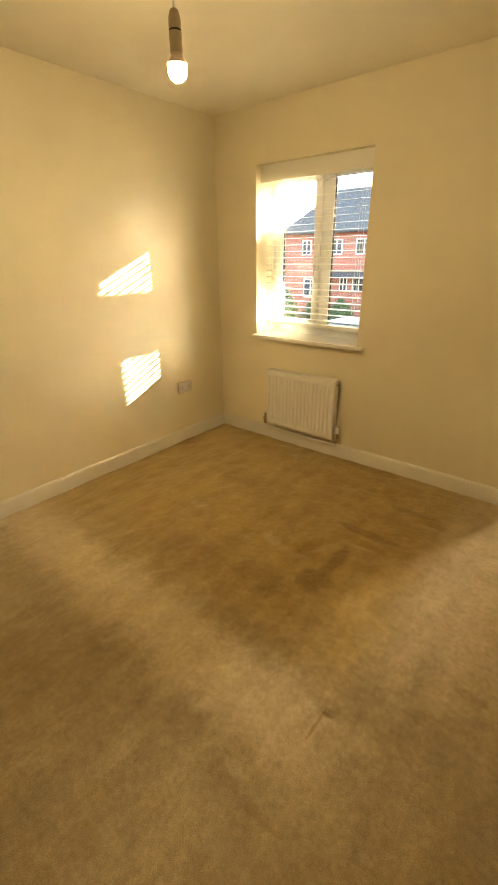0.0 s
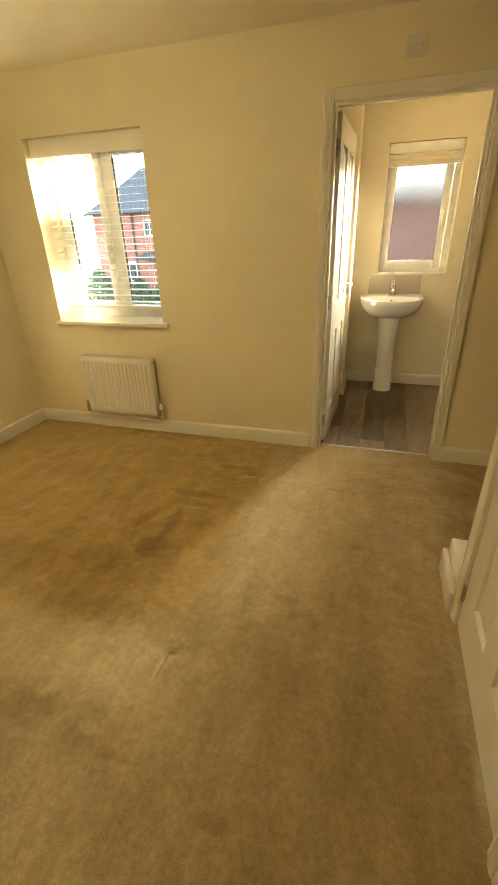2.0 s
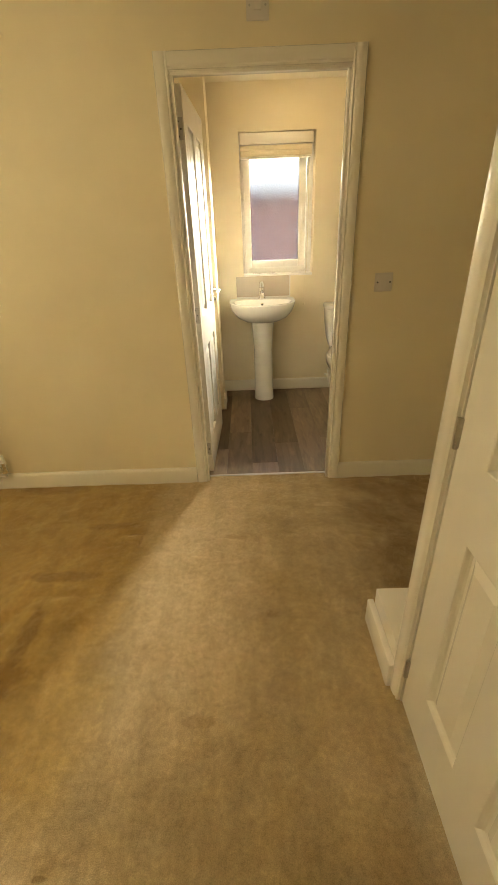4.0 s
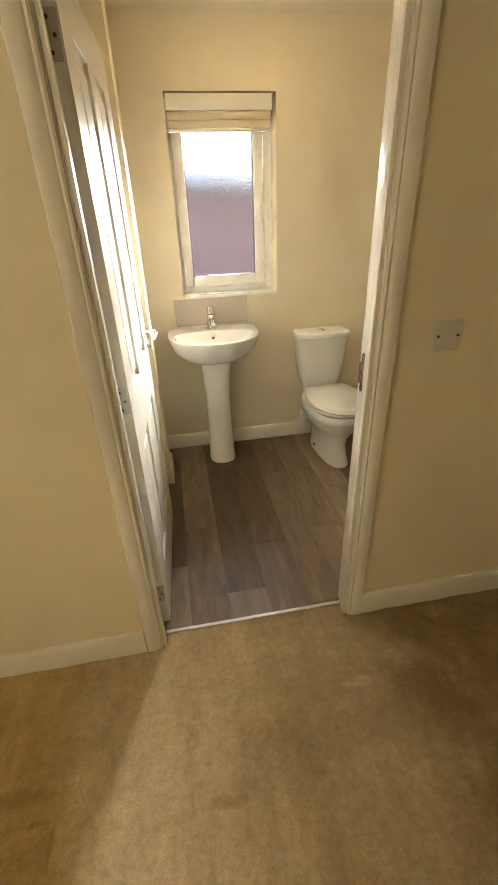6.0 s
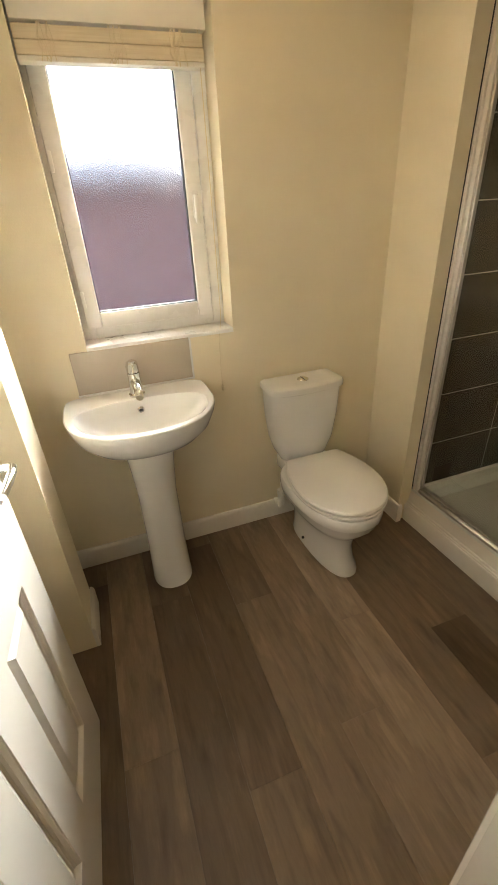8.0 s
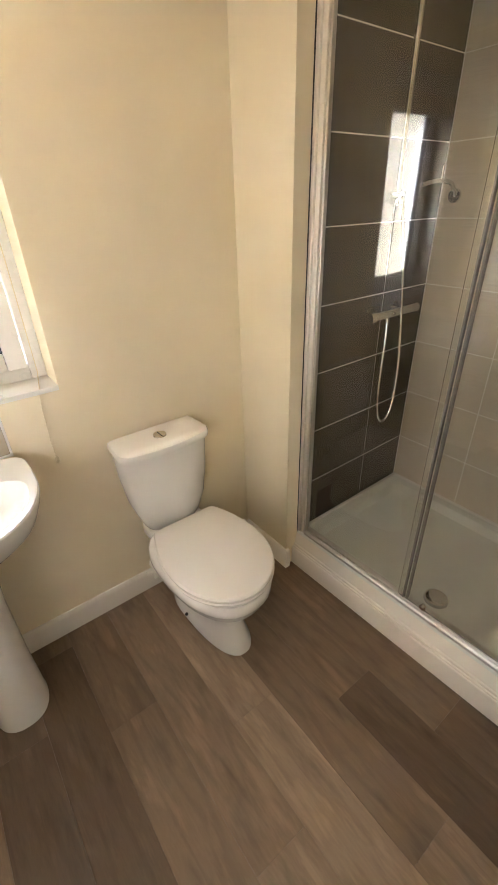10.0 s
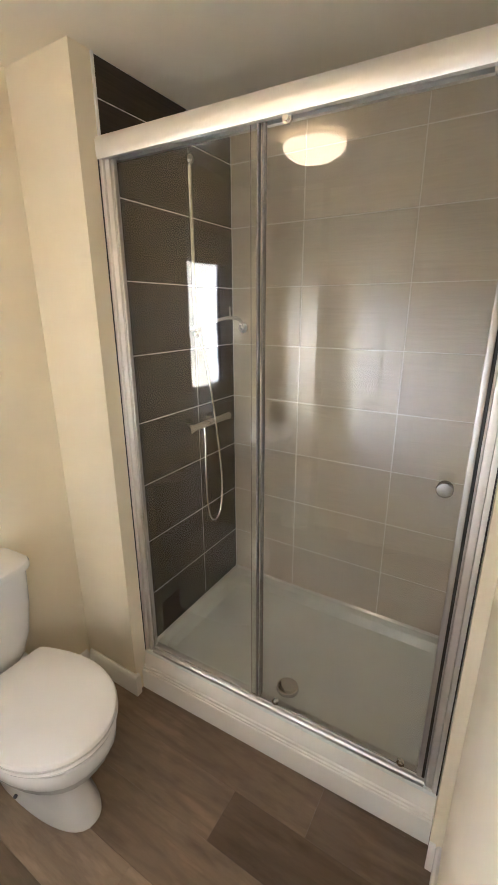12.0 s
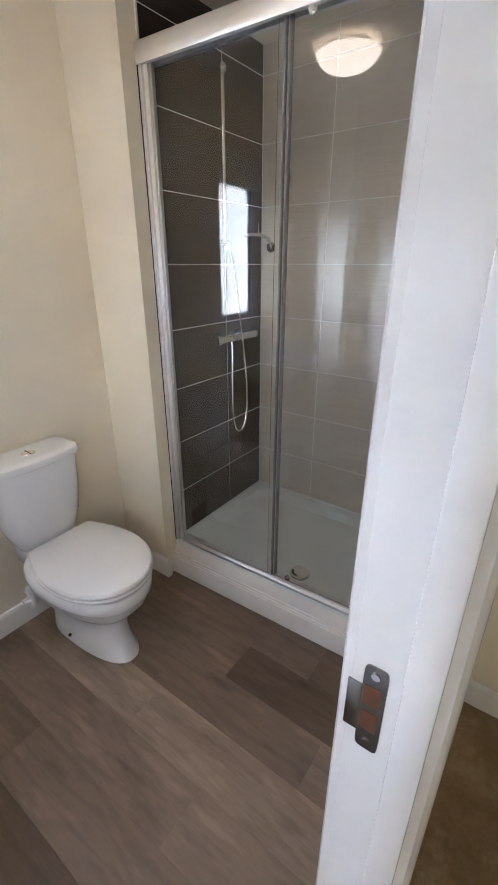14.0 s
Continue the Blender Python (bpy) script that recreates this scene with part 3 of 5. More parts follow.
e = thing("strike_plate", "worn steel strike plate let into the white door jamb", "strike plate", at=(0.763, YS - 0.023, 1.024))
bm = bmesh.new()
loft(bm, [[(x, -0.0005 + 0.0125 * math.copysign(abs(math.cos(a)) ** 0.4, math.cos(a)), 0.062 * math.copysign(abs(math.sin(a)) ** 0.12, math.sin(a))) for a in [2 * math.pi * (i + 0.5) / 40 for i in range(40)]] for x in (0.0005, -0.0016)])
box(bm, -0.0016, 0.0005, 0.012, 0.0275, -0.040, 0.030, 0.0006)
part("plate", bm, M_STRIKE, e)
for z in (-0.018, 0.020):
    part("latch_hole", B(-0.0024, 0.0, -0.008, 0.010, z - 0.014, z + 0.014, bevel=0.001), M_RUST, e, "dark latch hole with bare wood")
for z in (-0.050, 0.050):
    part("screw", cyl(bmesh.new(), (-0.003, 0, z), (0, 0, z), 0.0045, seg=10), M_CHROME, e)
bm = bmesh.new()
strip(bm, (DX0 + 0.002, 2.700, 0), (DX1 - 0.002, 2.700, 0), [(-0.008, -0.004), (-0.007, 0.002), (-0.003, 0.0035), (0.003, 0.0035), (0.007, 0.002), (0.008, -0.004)], (0, 1, 0), (0, 0, 1))
tagged(part("threshold_bar", bm, M_PROFILE), "silver metal threshold bar between carpet and vinyl", "threshold bar")

# closed door in the east wall: built along x, turned so that x runs south
fr = door_frame("door_frame_bedroom", 0.0, DY1 - DY0, 0.0, 0.115, -1, "white painted door lining with moulded architraves", False)
fr.matrix_basis = pose(XE, DY1, 0, 0, 0, -90)
leaf2, _, _ = door_leaf("door_2", "closed white four-panel moulded door with chrome lever handle", DY1 - DY0 - 0.006, 0.985)
for z in (0.17, 0.99, 1.81):
    bm = bmesh.new()
    for k in range(5):
        cyl(bm, (-0.0015, -0.006, z - 0.038 + k * 0.0154), (-0.0015, -0.006, z - 0.0232 + k * 0.0154), 0.0058, seg=14)
    box(bm, -0.002, 0.004, -0.004, 0.001, z - 0.036, z + 0.036)
    part("hinge", bm, M_STEEL, leaf2, "worn steel hinge knuckle")
leaf2.matrix_basis = pose(XE + 0.002, DY1 - 0.003, 0, 0, 0, -90)


# ---- windows ----
def ring_frame(bm, x0, x1, z0, z1, w, y0, y1, bevel=0.004):
    box(bm, x0, x0 + w, y0, y1, z0, z1, bevel)
    box(bm, x1 - w, x1, y0, y1, z0, z1, bevel)
    box(bm, x0 + w, x1 - w, y0, y1, z0, z0 + w, bevel)
    box(bm, x0 + w, x1 - w, y0, y1, z1 - w, z1, bevel)


def pane(parent, x0, x1, z0, z1, y, material):
    ob = part("pane", B(x0, x1, y, y + 0.006, z0, z1), material, parent, "", False)
    ob.visible_shadow = material is not M_GLASS
    return ob


def bedroom_window():
    e = tagged(thing("window_1", "white double casement window in the bedroom wall", "window", at=(0.025, -0.003, -0.010)), kind="structure")
    X0, X1, Z0, Z1 = -2.01, -1.147, 0.84, 1.998
    y0, y1 = 2.862, 2.925
    bm = bmesh.new()
    ring_frame(bm, X0, X1, Z0 + 0.02, Z1, 0.048, y0, y1)
    part("window_frame", bm, M_UPVC, e)
    part("mullion", B(-1.597, -1.539, y0 + 0.002, y1 - 0.002, Z0 + 0.07, Z1 - 0.05, bevel=0.004), M_UPVC, e)
    for a, b in ((-1.970, -1.591), (-1.545, -1.187)):
        bm = bmesh.new()
        ring_frame(bm, a, b, Z0 + 0.068, Z1 - 0.048, 0.056 if a < -1.9 else 0.045, y0 - 0.014, y0 + 0.03, 0.006)
        s = part("sash", bm, M_UPVC, e)
        w = 0.053 if a < -1.9 else 0.042
        gasket = bmesh.new()
        ring_frame(gasket, a + w, b - w, Z0 + 0.068 + w, Z1 - 0.048 - w, 0.005, y0 - 0.004, y0 + 0.02, 0)
        part("gasket", gasket, M_DARK, s)
        pane(s, a + w, b - w, Z0 + 0.068 + w, Z1 - 0.048 - w, y0 + 0.012, M_GLASS)
    bm = bmesh.new()
    box(bm, -1.630, -1.605, 2.836, 2.848, 1.33, 1.40, 0.003)
    box(bm, -1.627, -1.611, 2.822, 2.838, 1.25, 1.38, 0.005)
    part("window_handle", bm, M_UPVC, e, "white window handle")
    bm = bmesh.new()
    box(bm, X0 - 0.0, X1 + 0.0, 2.648, y0 + 0.01, Z0 - 0.006, Z0 + 0.022, 0.0)
    box(bm, X0 - 0.012, X1 + 0.052, 2.600, 2.6485, Z0 - 0.006, Z0 + 0.022, 0.006)
    part("window_sill", bm, M_GLOSS, e, "white painted sill board")


bedroom_window()


def venetian_blind():
    e = thing("venetian_blind", "cream venetian blind with open horizontal slats in the window reveal", "blind", at=(0.025, -0.020, -0.010))
    x0, x1 = -1.998, -1.159
    part("head_rail", B(x0, x1, 2.765, 2.815, 1.945, 1.995, bevel=0.003), M_SLAT, e)
    part("valance", B(x0 - 0.006, x1 + 0.006, 2.708, 2.718, 1.895, 1.9965, bevel=0.003), M_SLAT, e)
    part("bottom_rail", B(x0, x1, 2.770, 2.814, 0.935, 0.957, bevel=0.004), M_SLAT, e)
    me = None
    z, k = 0.985, 0
    while z < 1.93:
        if me is None:
            bm = bmesh.new()
            prof = [(-0.019, -0.0005), (-0.0185, 0.0013), (-0.007, 0.0028), (0.007, 0.0028), (0.0185, 0.0013), (0.019, -0.0005), (0.007, 0.0005), (-0.007, 0.0005)]
            prof = [(u, w + 0.10 * u) for u, w in prof]
            strip(bm, (x0, 2.790, 0), (x1, 2.790, 0), prof, (0, 1, 0), (0, 0, 1))
            ob = part("slat", bm, M_SLAT, e)
            me = ob.data
        else:
            ob = new("slat", me)
            ob.parent = e
        ob.location.z = z
        z += 0.0425
    for x in (x0 + 0.10, (x0 + x1) / 2 + 0.02, x1 - 0.10):
        for y in (2.770, 2.810):
            part("ladder_cord", cyl(bmesh.new(), (x, y, 0.95), (x, y, 1.95), 0.0009, seg=6), M_SLAT, e)
    part("lift_cord", cyl(bmesh.new(), (x1 - 0.06, 2.762, 1.10), (x1 - 0.06, 2.762, 1.95), 0.0012, seg=6), M_SLAT, e)
    part("tilt_wand", cyl(bmesh.new(), (x0 + 0.06, 2.762, 1.25), (x0 + 0.06, 2.762, 1.95), 0.003, seg=8), M_SLAT, e)
    return e


venetian_blind()


def ensuite_window():
    e = tagged(thing("window_2", "small white window with obscured glass above the basin", "window"), kind="structure")
    y0, y1 = YB + 0.120, YB + 0.185
    bm = bmesh.new()
    ring_frame(bm, BX0, BX1, BZ0 + 0.012, BZ1, 0.048, y0, y1)
    part("window_frame", bm, M_UPVC, e)
    bm = bmesh.new()
    a, b, c, d = BX0 + 0.018, BX1 - 0.054, BZ0 + 0.056, BZ1 - 0.03
    ring_frame(bm, a, b, c, d, 0.058, y0 - 0.016, y0 + 0.03, 0.007)
    s = part("sash", bm, M_UPVC, e)
    gasket = bmesh.new()
    ring_frame(gasket, a + 0.055, b - 0.055, c + 0.055, d - 0.055, 0.006, y0 - 0.006, y0 + 0.02, 0)
    part("gasket", gasket, M_DARK, s)
    pane(s, a + 0.055, b - 0.055, c + 0.055, d - 0.055, y0 + 0.012, M_FROST)
    bm = bmesh.new()
    box(bm, b - 0.040, b - 0.018, y0 - 0.024, y0 - 0.014, 1.44, 1.53, 0.003)
    box(bm, b - 0.037, b - 0.021, y0 - 0.044, y0 - 0.024, 1.42, 1.52, 0.005)
    part("window_handle", bm, M_UPVC, e, "white window handle")
    for z in (1.16, 1.60):
        part("friction_stay", B(a + 0.004, a + 0.016, y0 - 0.022, y0 - 0.012, z, z + 0.06, bevel=0.002), M_UPVC, e)
    part("window_sill", B(BX0 - 0.0, BX1 + 0.0, YB - 0.004, y0 + 0.004, BZ0 - 0.004, BZ0 + 0.013, bevel=0.002), M_UPVC, e, "white sill board")


ensuite_window()


# ---- bedroom things ----
def radiator():
    e = thing("radiator", "white convector panel radiator with vertical ribs under the window", "radiator", at=(0.026, -0.075, 0.005))
    x0, x1, z0, z1, yf = -1.848, -1.245, 0.152, 0.600, 2.632
    bm = bmesh.new()
    # ribbed front sheet: one profile of flutes between a flat top and foot
    n = 17
    xs = [(x0, 0.010)]
    xs += [(x0 + 0.004, 0.003), (x0 + 0.014, 0.0)]
    a, w = x0 + 0.022, (x1 - x0 - 0.044) / n
    for i in range(n):
        u = a + i * w
        xs += [(u + 0.20 * w, 0.0), (u + 0.38 * w, 0.008), (u + 0.62 * w, 0.008), (u + 0.80 * w, 0.0)]
    xs += [(x1 - 0.014, 0.0), (x1 - 0.004, 0.003), (x1, 0.010)]
    levels = [(z0, 0, 0.010), (z0 + 0.004, 0, 0.003), (z0 + 0.012, 0, 0.0), (z0 + 0.040, 0, 0.0), (z0 + 0.052, 1, 0.0), (z1 - 0.052, 1, 0.0), (z1 - 0.040, 0, 0.0), (z1 - 0.012, 0, 0.0), (z1 - 0.003, 0, 0.003), (z1, 0, 0.010)]
    grid = []
    for z, on, back in levels:
        grid.append([bm.verts.new((x, yf + max(d if (on or k < 3 or k > len(xs) - 4) else 0.0, back), z)) for k, (x, d) in enumerate(xs)])
    for r0, r1 in zip(grid, grid[1:]):
        for i in range(len(xs) - 1):
            bm.faces.new((r0[i], r0[i + 1], r1[i + 1], r1[i]))
    part("front_panel", bm, M_RAD, e)
    part("water_channel", B(x0 + 0.006, x1 - 0.006, yf + 0.0135, yf + 0.022, z0 + 0.004, z1 - 0.004), M_RAD, e)
    for x in (x0, x1 - 0.003):
        part("side_panel", B(x, x + 0.003, yf + 0.008, yf + 0.062, z0 + 0.02, z1 - 0.004, bevel=0.001), M_RAD, e)
    bm = bmesh.new()
    for i in range(34):
        u = x0 + 0.006 + i * (x1 - x0 - 0.016) / 34
        box(bm, u, u + 0.0135, yf + 0.012, yf + 0.060, z1 - 0.008, z1 - 0.001)
    for v in (0.014, 0.034, 0.052):
        box(bm, x0 + 0.004, x1 - 0.004, yf + v, yf + v + 0.008, z1 - 0.010, z1 - 0.0025)
    box(bm, x0 + 0.003, x1 - 0.003, yf + 0.058, yf + 0.062, z1 - 0.02, z1)
    part("top_grille", bm, M_RAD, e, "", False)
    bm = bmesh.new()
    for i in range(30):
        u = x0 + 0.03 + i * (x1 - x0 - 0.06) / 30
        box(bm, u, u + 0.002, yf + 0.022, yf + 0.056, z0 + 0.03, z1 - 0.03)
    part("convector_fins", bm, M_RAD, e, "", False)
    for x in (x0 + 0.12, x1 - 0.12):
        part("bracket", B(x - 0.015, x + 0.015, yf + 0.056, 2.72, z0 + 0.05, z1 - 0.06, bevel=0.002), M_RAD, e)
    for x, d in ((x0, -1), (x1, 1)):
        bm = bmesh.new()
        xv = x + d * 0.028
        cyl(bm, (x - d * 0.004, yf + 0.03, z0 + 0.028), (xv, yf + 0.03, z0 + 0.028), 0.010, seg=12)
        cyl(bm, (xv, yf + 0.03, z0 + 0.006), (xv, yf + 0.03, z0 + 0.052), 0.013, seg=12)
        cyl(bm, (xv, yf + 0.03, z0 - 0.018), (xv, yf + 0.03, z0 + 0.006), 0.016, seg=6)
        cyl(bm, (xv + d * 0.002, yf + 0.030, z0 + 0.028), (xv + d * 0.016, yf + 0.030, z0 + 0.028), 0.011, seg=6)
        v = part("valve", bm, M_CHROME, e, "chrome radiator valve")
        part("valve_cap", cyl(bmesh.new(), (xv, yf + 0.03, z0 + 0.052), (xv, yf + 0.03, z0 + (0.098 if d > 0 else 0.075)), 0.0165, 0.014, seg=18), M_PLASTIC if d > 0 else M_CHROME, v)
        sweep_pts = [(xv, yf + 0.03, z0 - 0.018), (xv, yf + 0.03, z0 - 0.035), (xv - d * 0.006, yf + 0.034, z0 - 0.047), (xv - d * 0.03, yf + 0.04, z0 - 0.05)]
        sweep_pts += [(-1.545 + d * 0.03, yf + 0.04, z0 - 0.05), (-1.545 + d * 0.015, yf + 0.05, z0 - 0.05), (-1.545 + d * 0.012, yf + 0.090, z0 - 0.05)]
        part("pipe", sweep(bmesh.new(), sweep_pts, 0.0055, 10), M_RAD, e, "thin white painted pipe")
    bm = bmesh.new()
    cyl(bm, (x1 - 0.002, yf + 0.03, z1 - 0.03), (x1 + 0.018, yf + 0.03, z1 - 0.03), 0.008, seg=6)
    part("bleed_valve", bm, M_CHROME, e)


radiator()


M_PLATE = paint("grey_white_plate_plastic", (0.67, 0.63, 0.59), 0.35, 0.02, 40, 0.02)


def wall_plate(name, label, cat, m, w, h, kind):
    """A moulded accessory plate in its own frame: face towards -y, centre at the origin."""
    e = thing(name, label, cat)
    part("plate", B(-w / 2, w / 2, -0.010, 0.0, -h / 2, h / 2, bevel=0.003), M_PLATE, e)
    for x in (-w / 2 + 0.013, w / 2 - 0.013):
        part("screw", cyl(bmesh.new(), (x, -0.0115, 0), (x, -0.009, 0), 0.0042, seg=10), M_DARK if kind == "blank" else M_STEEL, e)
    if kind == "isolator":
        part("rocker", B(-0.016, 0.016, -0.014, -0.008, -0.014, 0.014, bevel=0.002), M_PLATE, e)
    if kind == "socket":
        for c in (-0.036, 0.036):
            bm = bmesh.new()
            box(bm, c - 0.0035, c + 0.0035, -0.0106, -0.006, -0.002, 0.010)
            for dx in (-0.011, 0.011):
                box(bm, c + dx - 0.003, c + dx + 0.003, -0.0106, -0.006, -0.017, -0.012)
            part("pin_holes", bm, M_DARK, e, "", False)
            part("rocker", B(c + (0.016 if c > 0 else -0.024), c + (0.024 if c > 0 else -0.016), -0.0135, -0.008, 0.010, 0.026, bevel=0.001), M_PLATE, e)
    e.matrix_basis = m
    return e


wall_plate("blanking_plate", "white plastic blanking plate with two screws beside the doorway", "wall plate", pose(0.986, YN, 1.138), 0.088, 0.088, "blank")
wall_plate("isolator_switch", "white plastic fan isolator plate above the doorway", "switch", pose(0.382, YN, 2.170), 0.088, 0.088, "isolator")
wall_plate("double_socket", "white plastic double wall socket near the corner", "socket", pose(XW, 2.190, 0.452, 0, 0, 90), 0.147, 0.088, "socket")


M_HOLDER = paint("aged_cream_plastic", (0.50, 0.43, 0.32), 0.45, 0.02, 40, 0.03)


def pendant():
    x, y = -1.105, 1.13
    e = thing("pendant_lamp", "bare lit bulb in a white pendant lampholder", "lamp", at=(x, y, -0.015))
    bm = bmesh.new()
    loft(bm, [[(r * math.cos(2 * math.pi * i / 32), r * math.sin(2 * math.pi * i / 32), z) for i in range(32)] for r, z in ((0.048, 2.34), (0.048, 2.34 - 0.012), (0.040, 2.34 - 0.024), (0.012, 2.34 - 0.030))])
    part("ceiling_rose", bm, M_PLASTIC, e)
    part("flex", sweep(bmesh.new(), [(0, 0, 2.34 - 0.028), (0.001, 0.0, 2.24), (0.0, 0.0, 2.10)], 0.0032, 8), M_PLASTIC, e)
    bm = bmesh.new()
    loft(bm, [[(r * math.cos(2 * math.pi * i / 24), r * math.sin(2 * math.pi * i / 24), z) for i in range(24)] for r, z in ((0.006, 2.112), (0.012, 2.108), (0.018, 2.092), (0.019, 2.075), (0.0195, 2.062))])
    h = part("lampholder_cap", bm, M_HOLDER, e)
    part("holder_band", cyl(bmesh.new(), (0, 0, 2.056), (0, 0, 2.063), 0.0185, seg=24), M_DARK, e)
    part("lampholder_skirt", cyl(bmesh.new(), (0, 0, 2.005), (0, 0, 2.057), 0.0195, seg=24), M_HOLDER, e)
    bm = bmesh.new()
    loft(bm, [[(r * math.cos(2 * math.pi * i / 28), r * math.sin(2 * math.pi * i / 28), z) for i in range(28)] for r, z in ((0.0165, 2.010), (0.0175, 2.000), (0.0245, 1.990), (0.0312, 1.983), (0.0312, 1.978))])
    part("bulb_housing", bm, M_HOLDER, e, "opaque cream bulb housing")
    bm = bmesh.new()
    loft(bm, [[(r * math.cos(2 * math.pi * i / 28), r * math.sin(2 * math.pi * i / 28), z) for i in range(28)] for r, z in
              ((0.0295, 1.9785), (0.0300, 1.974), (0.0290, 1.958), (0.0230, 1.945), (0.0120, 1.937), (0.0020, 1.9345))])
    part("bulb", bm, M_BULB, e, "lit frosted round bulb")


pendant()


# ---- ensuite things ----
def dome_light():
    e = thing("ceiling_light", "lit opal glass dome light on the ensuite ceiling", "ceiling light", at=(0.74, 3.60, -0.012))
    part("base", cyl(bmesh.new(), (0, 0, CEIL - 0.014), (0, 0, CEIL + 0.012), 0.104, seg=48), M_PLASTIC, e)
    rings = []
    for r, z in ((0.132, -0.012), (0.140, -0.018), (0.138, -0.026), (0.122, -0.047), (0.092, -0.066), (0.055, -0.079), (0.018, -0.085)):
        rings.append([(r * math.cos(2 * math.pi * i / 48), r * math.sin(2 * math.pi * i / 48), CEIL + z) for i in range(48)])
    part("dome", loft(bmesh.new(), rings), M_DOME, e, "glowing opal glass dome")


dome_light()


def roman_blind():
    e = thing("roman_blind", "cream slatted wooden blind drawn up at the window head", "blind", at=(0, -0.033, -0.010))
    x0, x1 = BX0 + 0.006, BX1 - 0.030
    part("head_rail", B(x0, x1 + 0.012, 4.300, 4.345, 1.962, 2.034, bevel=0.003), M_SLAT, e)
    me = None
    for i in range(2):
        dy, z = 0.004 * i, 1.9025 + 0.035 * i
        if me is None:
            ob = part("slat", B(x0, x1, 4.300, 4.338, -0.0168, 0.0168, bevel=0.003), M_BAMBOO, e)
            me = ob.data
        else:
            ob = new("slat", me)
            ob.parent = e
        ob.location = (0, dy - 0.004, z)
    part("bottom_rail", B(x0, x1, 4.296, 4.342, 1.872, 1.885, bevel=0.003), M_SLAT, e)
    rnd = random.Random(4)
    for x in (x0 + 0.085, (x0 + x1) / 2 + 0.005, x1 - 0.085):
        bm = bmesh.new()
        for k in range(7):
            u = x + rnd.uniform(-0.018, 0.018)
            sweep(bm, [(u, 4.2955, 1.958), (u + rnd.uniform(-0.01, 0.01), 4.2925, 1.93), (u + rnd.uniform(-0.014, 0.014), 4.2915, 1.905), (u + rnd.uniform(-0.016, 0.016), 4.295, 1.872)], 0.0011, 5)
        part("bunched_cord", bm, M_CORD, e, "bunched cream ladder cord")
    xc = x1 - 0.015
    bm = bmesh.new()
    sweep(bm, [(xc, 4.302, 1.97), (xc, 4.296, 1.6), (xc - 0.002, 4.290, 1.10), (xc - 0.020, 4.280, 1.0), (xc - 0.024, 4.276, 0.86), (xc - 0.022, 4.276, 0.80)], 0.0014, 6)
    part("pull_cord", bm, M_CORD, e, "thin cream pull cord")
    part("cord_acorn", ball(bmesh.new(), (xc - 0.022, 4.276, 0.792), 0.007, 0.007, 0.014, 12), M_CORD, e, "small cream cord weight")


M_BAMBOO = tile_mat("pale_wood_blind_slat", (0.72, 0.63, 0.46), (0.80, 0.73, 0.57), 0.5)
M_CORD = paint("cream_cord", (0.74, 0.66, 0.48), 0.8, 0.2, 300)
roman_blind()

bm = bmesh.new()
box(bm, -0.228, 0.228, -0.009, 0, -0.001, 0.166, 0.0015)
e = thing("splashback", "single greige tile splashback behind the basin", "splashback", at=(0.438, YB, 0.856))
part("tile", bm, M_SPLASH, e)
bm = bmesh.new()
box(bm, 0.228, 0.236, -0.010, 0, -0.002, 0.168, 0.001)
box(bm, -0.232, 0.236, -0.013, 0, -0.008, 0.000, 0.001)
part("edge_trim", bm, M_CERAMIC, e, "white sealant and edge trim")


